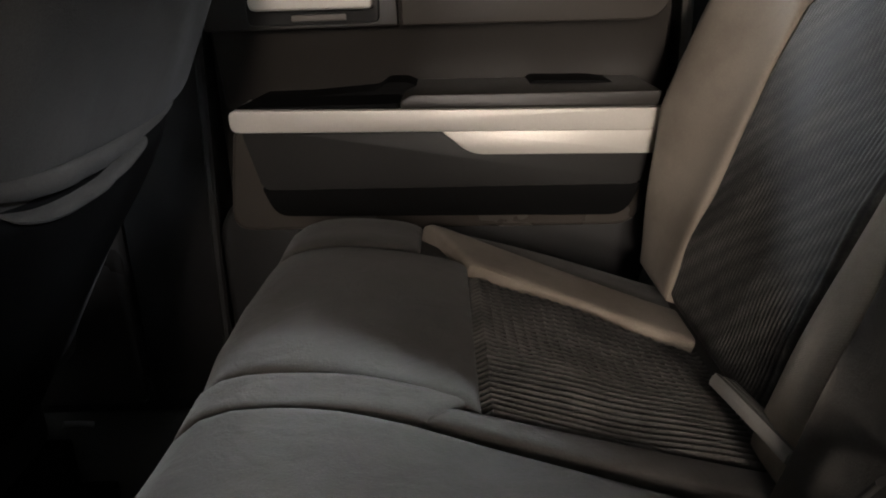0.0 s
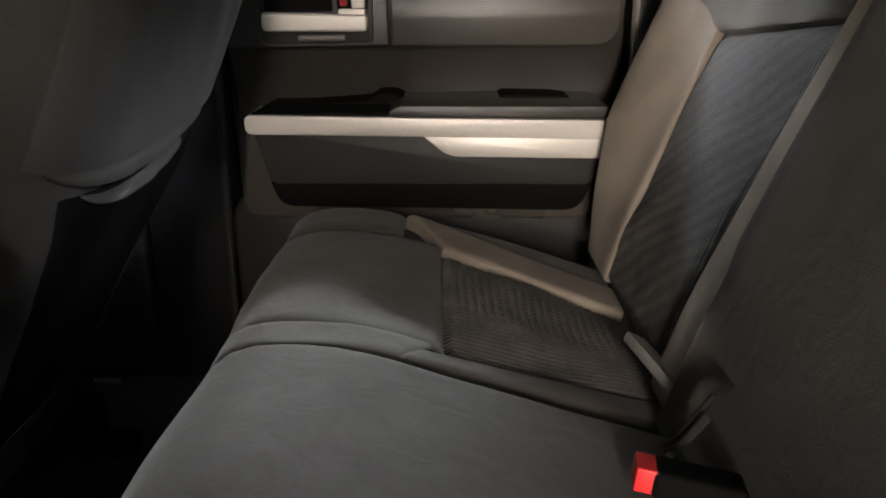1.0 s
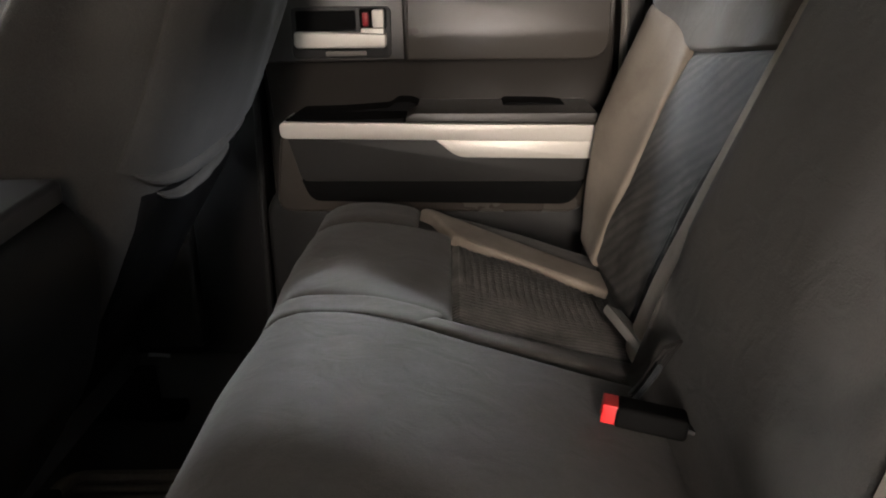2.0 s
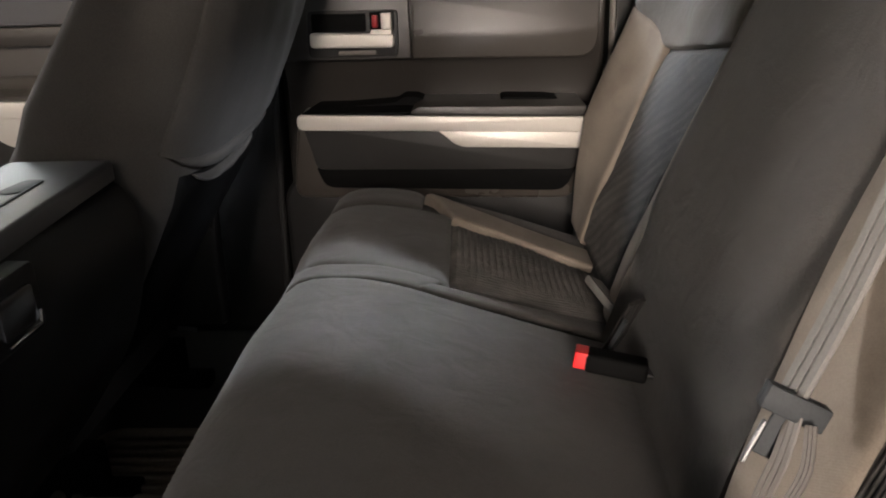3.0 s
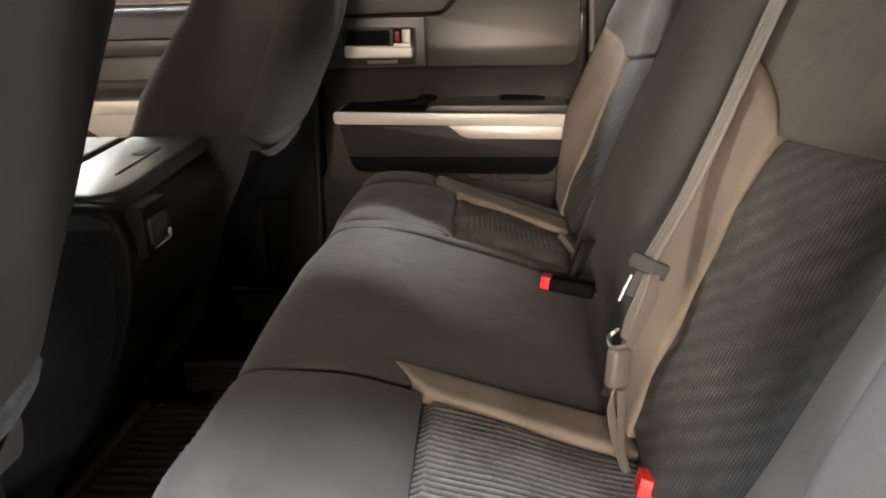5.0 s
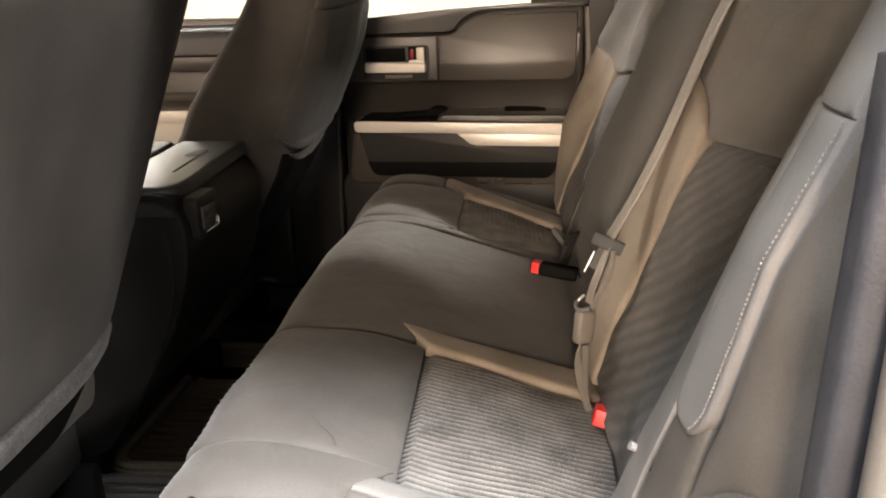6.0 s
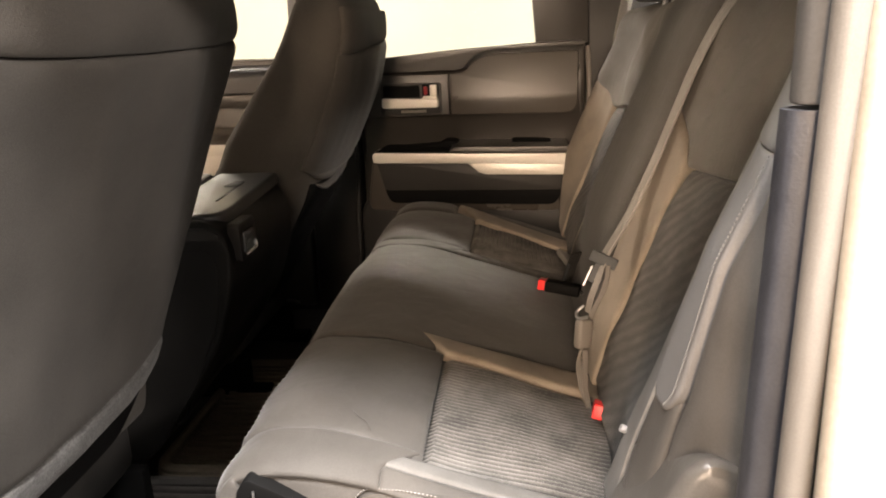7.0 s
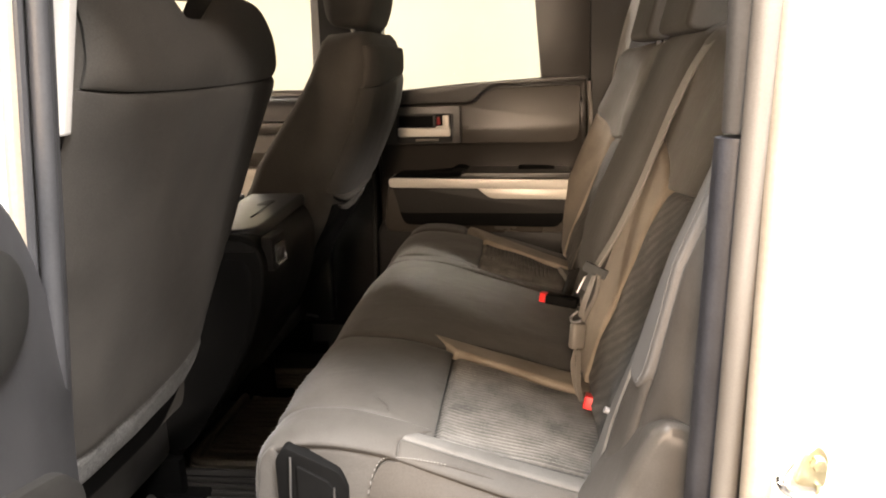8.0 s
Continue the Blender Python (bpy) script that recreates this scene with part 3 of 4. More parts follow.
d2 = thing("door_2", "closed front door with dark trim and silver strip", "door", (-1.0, FAR, 0.22), kind="structure")
part("inner_panel", far_slab([(-1.58, 0.22), (-0.52, 0.22), (-0.52, 1.0), (-1.58, 1.0)], FAR - 0.04, 0.12, 0.02, 0.01), DOOR_PLASTIC, d2)
part("upper_pad", prism([(FAR + 0.02, 0.938), (FAR + 0.02, 1.026), (FAR - 0.055, 1.020), (FAR - 0.090, 1.000), (FAR - 0.096, 0.938)], -1.50, -0.53, [0, 0, 0.02, 0.02, 0.004], 0.010, "x"), PANEL_GREY, d2, "dark grey padded door shoulder")
part("shoulder_band", far_slab([(-1.50, 0.898), (-0.53, 0.896), (-0.53, 0.935), (-1.50, 0.936)], FAR - 0.088, 0.10, 0.004, 0.005), DOOR_PLASTIC, d2)
part("sill_trim", far_slab([(-1.56, 1.012), (-0.52, 1.008), (-0.52, 1.036), (-1.56, 1.052)], FAR - 0.040, 0.08, 0.006, 0.006), DOOR_PLASTIC, d2)
part("armrest", prism([(FAR + 0.02, 0.70), (FAR + 0.02, 0.836), (FAR - 0.045, 0.832), (FAR - 0.060, 0.808), (FAR - 0.112, 0.798), (FAR - 0.122, 0.790), (FAR - 0.122, 0.70)], -1.42, -0.55, [0, 0, 0.012, 0.012, 0.006, 0.006, 0], 0.012, "x"), DOOR_PAD, d2, "grey-brown armrest top")
part("silver_trim", merge(far_slab([(-1.42, 0.790), (-0.555, 0.786), (-0.555, 0.752), (-1.42, 0.757)], FAR - 0.135, 0.03, 0.004, 0.005),
                          far_slab([(-0.99, 0.756), (-0.96, 0.745), (-0.925, 0.705), (-0.90, 0.692), (-0.56, 0.688), (-0.555, 0.753)], FAR - 0.128, 0.03, [0.003, 0.01, 0.01, 0.01, 0.004, 0.003], 0.004)), SILVER, d2, "satin silver trim strip")
part("map_pocket", far_slab([(-1.40, 0.755), (-0.56, 0.755), (-0.60, 0.45), (-1.38, 0.45)], FAR - 0.115, 0.13, 0.05, 0.008), BLACK, d2, "black plastic map pocket")
part("window_frame", far_slab([(-0.545, 1.03), (-0.515, 1.03), (-0.505, ROOF), (-0.530, ROOF)], FAR - 0.005, 0.06, 0.0, 0.005), PILLAR_GREY, d2)
p_ = part("pane", box((-1.40, FAR + 0.03, 1.0), (-0.52, FAR + 0.035, 1.42)), GLASS, d2)
p_.visible_shadow = False

whole("sill_far", box((FRONT, FAR - 0.03, FLOOR), (BACK, FAR + 0.086, 0.270), 0.008), BLACK, "black plastic sill under the far doors", "sill", "structure")
# outer skins of the far side
whole("side_skin_far", merge(box((FRONT - 0.1, FAR + 0.09, -0.10), (BACK + 0.04, FAR + 0.11, 1.0), 0.006), box((FRONT + 0.4, FAR + 0.06, 1.44), (BACK + 0.04, FAR + 0.10, ROOF + 0.06), 0.006),
                             box((0.30, FAR + 0.085, 1.0), (BACK + 0.04, FAR + 0.105, 1.45), 0.004)), PAINT, "white painted outer skin of the cab", "body panel", "structure")

# ---- near side: pillars, jambs, open rear door ----
# rear jamb: trim, rubber, sealer edge and painted body
NJ = NEAR
jl = thing("pillar_near_rear", "rear door jamb with scuffed trim, rubber seal and white paint", "pillar", (0.40, NJ, 0.22), kind="structure")


def upright(points, z0, z1, lean=0.0, radius=0.006, bevel=0.003, out=0.0):
    """A post of that outline in plan, leaning forward towards its foot."""
    return prism(points, z0, z1, radius, bevel, "z", tilt=lambda c: Vector((c.x + lean * (1.1 - c.z), c.y - out * (1.0 - c.z), c.z)))


def upright_tube(x, y, r, lean=0.0, n=10, out=0.0):
    return tube(smooth_line([(x + lean * (1.1 - z), y - out * (1.0 - z), z) for z in (ROOF, 1.25, 1.0, 0.75, 0.5, 0.22)]), r, n)


part("trim_lower", upright([(0.359, NJ - 0.002), (0.362, NJ - 0.020), (0.378, NJ - 0.026), (0.450, NJ - 0.006), (0.450, NJ + 0.012), (0.372, NJ + 0.012)], 0.24, 1.030, -0.030), SCUFF, jl, "scuffed blue-grey plastic jamb trim")
part("trim_upper", upright([(0.363, NJ - 0.002), (0.366, NJ - 0.018), (0.382, NJ - 0.024), (0.456, NJ - 0.006), (0.456, NJ + 0.012), (0.376, NJ + 0.012)], 1.033, ROOF), SEAL_GREY, jl, "pale grey upper pillar trim")
part("inner_trim", upright([(0.428, NJ + 0.012), (0.50, NJ + 0.012), (0.50, NJ + 0.10), (0.455, NJ + 0.10)], 0.24, ROOF, -0.030), PANEL_GREY, jl, "dark grey inner pillar trim")
part("rubber_seal", upright_tube(0.389, NJ - 0.036, 0.013, -0.033, 14, out=0.03), DOOR_RIM, jl, "grey door seal")
part("sealer_edge", upright_tube(0.410, NJ - 0.046, 0.014, -0.035, out=0.085), PRIMER, jl, "tan sealer edge")
part("painted_jamb", upright([(0.421, NJ - 0.050), (0.46, NJ - 0.060), (0.56, NJ - 0.085), (0.70, NJ - 0.085), (0.70, NJ + 0.10), (0.48, NJ + 0.10), (0.418, NJ - 0.01)], -0.1, ROOF + 0.04, -0.035, 0.010, 0.0, 0.085),
     PAINT, jl, "white painted door jamb")
YS = NJ - 0.078
st = thing("door_striker", "yellow zinc door striker bolted to the white jamb", "striker", (0.425, YS, 0.735))
part("plate", prism([(0.424, 0.722), (0.452, 0.718), (0.454, 0.750), (0.443, 0.764), (0.432, 0.752)], YS - 0.008, YS + 0.02, 0.008, 0.002, "y"), BRASS, st)
part("loop", tube(smooth_line([(0.448, YS - 0.004, 0.720), (0.438, YS - 0.026, 0.720), (0.414, YS - 0.030, 0.726), (0.406, YS - 0.026, 0.738), (0.422, YS - 0.004, 0.742)]), 0.0036, 8), CHROME, st)
part("bolt", prism([(0.443 + 0.007 * math.cos(a * 1.0472), 0.746 + 0.007 * math.sin(a * 1.0472)) for a in range(6)], YS - 0.016, YS - 0.006, 0.0, 0.002, "y"), BRASS, st)

bp_ = thing("pillar_near_middle", "middle pillar with grey trim, seal and white painted jamb", "pillar", (-0.36, NJ, 0.22), kind="structure")
part("trim", upright([(-0.42, NJ + 0.02), (-0.336, NJ + 0.02), (-0.320, NJ + 0.035), (-0.318, NJ + 0.055), (-0.42, NJ + 0.055)], 0.24, ROOF, -0.115, 0.01), PANEL_GREY, bp_, "dark grey pillar trim")
part("rubber_seal", merge(upright_tube(-0.306, NJ + 0.004, 0.011, -0.115), upright_tube(-0.318, NJ - 0.012, 0.007, -0.115, 8)), SEAL, bp_, "grey door seal")
part("sealer_edge", upright_tube(-0.324, NJ - 0.020, 0.008, -0.115, 8), PRIMER, bp_, "tan sealer edge")
part("painted_jamb", upright([(-0.52, NJ - 0.08), (-0.38, NJ - 0.05), (-0.328, NJ - 0.026), (-0.328, NJ + 0.018), (-0.52, NJ + 0.018)], -0.1, ROOF + 0.04, -0.115, 0.01, 0.0), PAINT, bp_, "white painted pillar")
# pale belt guide cover hanging on the pillar
whole("belt_cover", upright([(-0.341, NJ + 0.060), (-0.317, NJ + 0.060), (-0.317, NJ + 0.080), (-0.341, NJ + 0.080)], 1.040, ROOF, -0.21, 0.005, 0.004), PALE_TRIM,
      "pale plastic cover strip on the middle pillar", "trim", "structure")
# near front door, closed, plain
whole("side_skin_near", merge(box((FRONT - 0.1, NJ - 0.10, -0.10), (-0.50, NJ - 0.03, 1.0), 0.006), box((FRONT + 0.4, NJ - 0.09, 1.44), (BACK + 0.04, NJ - 0.01, ROOF + 0.06), 0.006),
                              box((-0.50, NJ - 0.08, -0.10), (0.42, NJ - 0.01, 0.14), 0.01)), PAINT, "white painted outer skin of the cab", "body panel", "structure")

# open rear door: drawn closed along +x from its hinge, then swung out
HINGE = Matrix.Translation((-0.322, NJ - 0.045, 0)) @ Matrix.Rotation(radians(-76), 4, "Z")
d3 = thing("door_3", "open rear door with dark grey trim, swung wide", "door", (-0.322, NJ - 0.045, 0.1), kind="structure")


def swung(bm):
    bm.transform(HINGE)
    return bm


part("outer_skin", swung(box((0.04, -0.15, -0.05), (0.86, -0.11, 1.02), 0.015)), PAINT, d3, "white painted outer skin")
part("inner_panel", swung(prism([(0.82, 0.12), (0.84, 1.04), (0.10, 1.04), (0.030, 1.005), (-0.011, 0.960), (-0.044, 0.896), (-0.066, 0.83), (-0.072, 0.758), (-0.058, 0.68), (-0.050, 0.55), (-0.03, 0.12)], 0.0, -0.11, 0.03, 0.012, "y")), PANEL_GREY, d3, "dark grey inner panel")
part("speaker_ring", swung(prism([(0.103 + 0.083 * math.cos(i * 0.19635), 0.90 + 0.060 * math.sin(i * 0.19635)) for i in range(32)], 0.010, -0.01, 0.0, 0.006, "y")), BLACK, d3)
part("map_pocket", swung(prism([(-0.035, 0.30), (0.70, 0.30), (0.70, 0.74), (0.13, 0.735), (0.020, 0.70), (-0.030, 0.655)], 0.014, -0.01, 0.02, 0.01, "y")), POCKET, d3, "black plastic map pocket")
part("window_frame", swung(merge(box((0.22, -0.12, 1.0), (0.26, -0.08, 1.45), 0.01), box((0.76, -0.12, 1.0), (0.84, -0.08, 1.45), 0.01), box((0.22, -0.12, 1.40), (0.84, -0.08, 1.46), 0.01))), BLACK, d3)
p_ = part("pane", swung(box((0.25, -0.106, 1.0), (0.77, -0.101, 1.41))), GLASS, d3)
p_.visible_shadow = False

# ---- rear bench: cushion ----
CUSHION = profile([(-0.150, 0.37), (-0.178, 0.44), (-0.197, 0.52), (-0.192, 0.585), (-0.155, 0.617), (-0.09, 0.622), (-0.02, 0.612), (0.05, 0.592), (0.12, 0.572), (0.20, 0.550), (0.29, 0.527), (0.36, 0.515)])
PITCH = 0.90


def cushion(s, y):
    p = CUSHION(s)
    # the outer ends roll down
    for edge, sign in ((-0.405, -1), (0.93, 1)):
        d = (y - edge) * sign
        if d > 0:
            p = p + Vector((0, 0, -min(0.06, d * d * 9)))
    return Vector((p.x, y, p.z))


S = CUSHION.find
seat = thing("rear_seat", "charcoal cloth rear bench with khaki bands and ribbed inserts", "seat", (0.05, 0.25, FLOOR))
# foam body under the covers
bench = part("cushion", panel(cushion, 0.0, 1.0, -0.425, 0.96, 30, 8, 0.004, 0.02, 0.04, lift=-0.016), SHELL, seat)


def ribs(pitch, height, amount, scale, seed):
    w = wrinkle(amount, scale, seed)
    return lambda s, y, p: height * (0.5 + 0.5 * math.cos(6.2832 * y / pitch)) + w(s, y, p)


def band_end(y):
    """How far back the front band reaches at that y."""
    return S(round(lerp(0.006, 0.046, max(0.0, min(1.0, (y + 0.412) / 0.058))), 4))


def seam_b(a):
    """Where the front panel ends towards the outer band, from front to back."""
    return lerp(-0.352, -0.362, min(1, a / 0.75)) - 0.022 * max(0, (a - 0.75) / 0.25) ** 2


for k, off in enumerate((0.0, PITCH)):
    part("front_panel", panel(cushion, 0.02, lambda b: S(lerp(0.050, 0.046, b)), lambda a, o=off: o + seam_b(a), lambda a, o=off: o + lerp(-0.056, -0.067, a), 40, 30,
                              0.006, 0.012, 0.02, bulge=0.005, relief=wrinkle(0.006, 11, 3.1 + 7 * k)), SEAT_CLOTH, bench)
    low = -0.412 if k else -0.446
    part("front_band", panel(cushion, 0.02, lambda b, q=low: band_end(lerp(q, -0.354, b)), off + low, lambda a, o=off: o + seam_b(a * 0.84) - 0.002, 36, 14, 0.004, 0.008, 0.02, relief=wrinkle(0.004, 14, 2.2 + k)),
         SEAT_CLOTH, bench)
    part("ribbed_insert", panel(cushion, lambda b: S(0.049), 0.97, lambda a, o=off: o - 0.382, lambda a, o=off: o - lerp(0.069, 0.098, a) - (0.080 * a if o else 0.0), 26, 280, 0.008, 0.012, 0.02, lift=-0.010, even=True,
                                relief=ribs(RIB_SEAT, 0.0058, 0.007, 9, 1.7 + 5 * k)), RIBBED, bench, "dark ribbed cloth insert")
    part("inner_edging", panel(cushion, lambda b: lerp(S(0.049), S(-0.009), b), 0.97, (lambda a: 0.9 + lerp(-0.066, -0.175, a)) if k else (lambda a: lerp(-0.066, -0.096, a)), (lambda a: lerp(0.957, 0.812, a)) if k else (lambda a: lerp(-0.010, -0.020, a)), 22, 12, 0.006, 0.010, 0.02, lift=0.003), KHAKI, bench, "khaki cloth edging")
    part("outer_edging", panel(cushion, lambda b: band_end(lerp(-0.418, -0.384, b)), 0.97, lambda a, o=off: o + lerp(-0.412, -0.424, a), off - 0.384, 22, 12, 0.004, 0.008, 0.02, lift=-0.001),
         EDGING if not k else SEAT_CLOTH, bench, "pale grey vinyl edging" if not k else "")
    if not k:
        part("edge_strip", panel(cushion, lambda b: S(0.006), 0.97, lambda a: lerp(-0.446, -0.462, a), lambda a: lerp(-0.413, -0.425, a), 22, 10, 0.004, 0.009, 0.02, lift=-0.001), SEAT_CLOTH, bench)
# middle cushion
part("middle_panel", panel(cushion, 0.02, 0.97, lambda a: lerp(-0.055, -0.016, max(0.0, min(1.0, (a - (S(0.036) - 0.02) / 0.95) / 0.05))), lambda a: lerp(0.486, 0.446, max(0, a - 0.45) / 0.55), 44, 40, 0.006, 0.014, 0.02, bulge=0.010,
                           relief=wrinkle(0.003, 8, 9.3)), SEAT_CLOTH, bench)
# two short creases worn into the near front panel
def crease(points):
    line = []
    for x, y in smooth_2d(points):
        line.append(cushion(S(x), y) + Vector((0, 0, 0.0042 + 0.006 * noise.noise(Vector((x * 11 + 3.1, y * 11, 0.8))))))
    return tube(line, 0.0007, 5)


def smooth_2d(points):
    return [(p.x, p.y) for p in smooth_line([(a, b, 0) for a, b in points], 4)]


part("crease", crease([(-0.150, -0.266), (-0.146, -0.250), (-0.140, -0.238), (-0.137, -0.222)]), CHARCOAL, bench)
part("crease", crease([(-0.048, -0.318), (-0.040, -0.330), (-0.026, -0.340), (-0.018, -0.358)]), CHARCOAL, bench)
# the near end: front corner and skirt
part("far_corner", panel(cushion, 0.02, S(-0.009), 0.850, 1.0, 26, 14, 0.008, 0.02, 0.02), SEAT_CLOTH, bench)
part("far_rim", panel(cushion, S(-0.012), 0.97, lambda a: lerp(0.960, 0.815, a), lambda a: lerp(1.0, 0.90, a), 20, 10, 0.008, 0.02, 0.02), SEAT_CLOTH, bench)


def skirt(s, y):
    """The near side of the cushion: s runs from front to back, y from the top down."""
    x = lerp(-0.160, 0.350, s)
    z = lerp(CUSHION(S(round(x, 3))).z - 0.019, 0.40, y)
    return Vector((x, -0.438 - lerp(0.014, 0.042, s) * math.sin(min(1.0, max(0.0, y) * 2.2) * 1.5708), z))


def arc(x):
    """Height of the stitched seam on the side: it rises steeply, then follows the cushion."""
    if x < 0.003:
        return max(0.42, 0.586 - 0.18 * ((0.003 - x) / 0.050) ** 4)
    return 0.586 - 0.03 * x - 1.3 * x * x if x < 0.20 else 0.528 - 0.55 * (x - 0.20)


def down(x):
    top = CUSHION(S(round(x, 3))).z - 0.019
    return (top - arc(x)) / (top - 0.40)


part("skirt_upper", panel(skirt, 0.0, 1.0, 0.0, lambda a: down(lerp(-0.160, 0.350, a)), 60, 12, 0.003, 0.007, 0.02, sign=-1), SEAT_CLOTH, bench)
part("skirt_lower", panel(skirt, 0.235, 1.0, lambda a: down(lerp(-0.040, 0.350, a)) + 0.012, 1.0, 60, 12, 0.004, 0.010, 0.02, lift=0.002, sign=-1), SKIRT_VINYL, bench, "grey-brown vinyl side skirt")
dashes = []
for i in range(34):
    xa = lerp(-0.043, 0.075, (i / 34) ** 1.4)
    xb = xa + 0.0006 + 0.0018 * i / 34
    dashes.append(tube([skirt((x + 0.160) / 0.510, down(x) - 0.014) + Vector((0, -0.0035, 0)) for x in (xa, xb)], 0.0009, 5))
part("seam_thread", merge(*dashes), PIPING, bench, "pale stitching")
part("front_corner", prism([(-0.148, 0.36), (-0.136, 0.36), (-0.150, 0.55), (-0.166, 0.604), (-0.186, 0.585), (-0.195, 0.52), (-0.178, 0.44)], -0.449, -0.40, 0.010, 0.010, "y", segs=3), SEAT_CLOTH, bench)
# black cover, with the shade on this side added to its colour
part("base_cover", prism([(-0.160, 0.36), (-0.060, 0.36), (-0.060, 0.552), (-0.072, 0.574), (-0.146, 0.610), (-0.160, 0.590)], -0.460, -0.41, 0.008, 0.003, "y"), SHADED_BLACK, bench, "black plastic end cover")
part("cover_panel", prism([(-0.130, 0.36), (-0.074, 0.36), (-0.074, 0.540), (-0.086, 0.560), (-0.130, 0.584)], -0.464, -0.44, 0.006, 0.002, "y"), SHADED_BLACK, bench)
for x, z in ((-0.136, 0.596), (-0.078, 0.552)):
    part("edge_strip", tube([(x, -0.464, z), (x - 0.004, -0.464, z - 0.06), (x - 0.005, -0.464, 0.38)], 0.0017), STEEL, bench, "bright steel edge strip")
part("base", box((-0.13, -0.43, FLOOR), (0.36, 0.94, 0.42), 0.02), BLACK, bench)

# ---- rear bench: backrest ----
BACKREST = profile([(0.268, 0.505), (0.288, 0.56), (0.312, 0.635), (0.345, 0.715), (0.380, 0.80), (0.415, 0.88), (0.447, 0.955), (0.482, 1.04), (0.505, 1.10), (0.530, 1.130), (0.575, 1.135), (0.60, 1.10)])


def zs(z):
    return min(range(0, 900), key=lambda k: abs(BACKREST(k / 1000).z - z)) / 1000


ZT = {z: zs(z) for z in (0.53, 0.715, 0.885, 0.92, 0.955, 0.98, 0.985)}


def backrest(s, y):
    """The backrest's face; the near wing stands forward, the far end rolls back."""
    p = BACKREST(s)
    d = max(0, min(1, (-0.26 - y) / 0.28))
    x = p.x - 0.074 * d * d * (3 - 2 * d) * max(0, min(1, (p.z - 0.48) / 0.40))
    x += 0.018 * max(0, min(1, (-0.445 - y) / 0.07)) * max(0, min(1, (1.0 - p.z) / 0.25))
    d = max(0, min(1, (y - 0.845) / 0.13))
    x -= 0.055 * d * d * (3 - 2 * d) * max(0, min(1, (p.z - 0.55) / 0.20))
    d = max(0, y - 0.975)
    return Vector((x + min(0.10, d * d * 40), y, p.z))


rest = part("backrest", panel(backrest, 0.0, 1.0, -0.385, 1.02, 24, 20, 0.004, 0.02, 0.05, lift=-0.016), SHELL, seat)
def tip(a):
    """1 along the bolster, falling to 0 at its rounded foot."""
    return math.sqrt(max(0.0, 1 - (1 - min(1.0, a / 0.12)) ** 2))


def bolster_outer(a):
    return lerp(-0.478, lerp(-0.503, -0.549, a), tip(a))


def bolster_inner(a):
    return lerp(-0.474, lerp(-0.432, -0.470, a), tip(a))


def wing(a):
    """The insert's outer edge, bottom to top."""
    return lerp(-0.332, -0.412, min(1.0, a))


def creased(off, k):
    """Slack folds of an upper panel; the near one rises towards the middle seat."""
    w = wrinkle(0.005 + 0.005 * k, 13, 5.5 + 8 * k)
    return lambda s, y, p: w(s, y, p) + (0.0 if k else 0.017 * max(0.0, min(1.0, (y + 0.055) / 0.11)))


for k, off in enumerate((0.0, PITCH)):
    edge = wing if not k else (lambda a: lerp(-0.330, -0.345, a))
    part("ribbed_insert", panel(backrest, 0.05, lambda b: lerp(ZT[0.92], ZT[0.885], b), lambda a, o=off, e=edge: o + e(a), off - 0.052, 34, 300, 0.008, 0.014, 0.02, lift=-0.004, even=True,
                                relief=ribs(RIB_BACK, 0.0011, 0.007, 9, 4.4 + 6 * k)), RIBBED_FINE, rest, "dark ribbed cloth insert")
    part("khaki_band", panel(backrest, 0.05, lambda b: lerp(ZT[0.885], ZT[0.955], b ** 0.6), lambda a, o=off: o + lerp(-0.075, -0.050, a), (lambda a: lerp(0.955, 0.985, min(1, a * 1.3))) if k else (lambda a: lerp(0.02, 0.085, min(1, a * 1.3))), 30, 18, 0.006, 0.012, 0.02, lift=0.004, relief=None if k else (lambda s, y, p: 0.017 * max(0.0, min(1.0, (y + 0.055) / 0.11)))),
         KHAKI, rest, "khaki cloth band")
    part("upper_panel", panel(backrest, lambda b: lerp(ZT[0.92], ZT[0.885], b / 0.70) + 0.003 if b < 0.70 else lerp(ZT[0.885], ZT[0.955], ((b - 0.70) / 0.30) ** 0.6) + 0.004, 0.985,
                              lambda a, o=off, e=edge: o + e(1.0) - 0.055 * a * (1 if o == 0 else 0), off + 0.100, 30, 40, 0.005, 0.010, 0.02, lift=0.002, bulge=0.004, relief=creased(off, k)), UPPER_LIT_CLOTH, rest)
    if not k:
        part("bolster", panel(backrest, ZT[0.715], ZT[0.985], bolster_outer, bolster_inner, 40, 14, 0.004, 0.007, 0.02, lift=0.004), GREY_VINYL, rest, "grey vinyl side bolster")
        part("piping", panel(backrest, ZT[0.53], ZT[0.985], lambda a: lerp(-0.402, -0.446, min(1, a / 0.42)) if a < 0.42 else lerp(-0.446, -0.468, (a - 0.42) / 0.58), lambda a: wing(a) + 0.001, 40, 8, 0.005, 0.008, 0.02, lift=0.004), PIPING, rest, "pale grey edge band")
        part("bolster_cap", panel(backrest, ZT[0.985] - 0.002, 0.97, lambda a: lerp(-0.548, -0.555, a), lambda a: lerp(-0.466, -0.472, a), 18, 12, 0.003, 0.005, 0.02, lift=0.006), GREY_VINYL, rest)
    else:
        part("bolster", panel(backrest, ZT[0.53], ZT[0.98], off - 0.405, off - 0.348, 26, 12, 0.010, 0.022, 0.02, lift=0.006), KHAKI, rest, "khaki cloth side band")
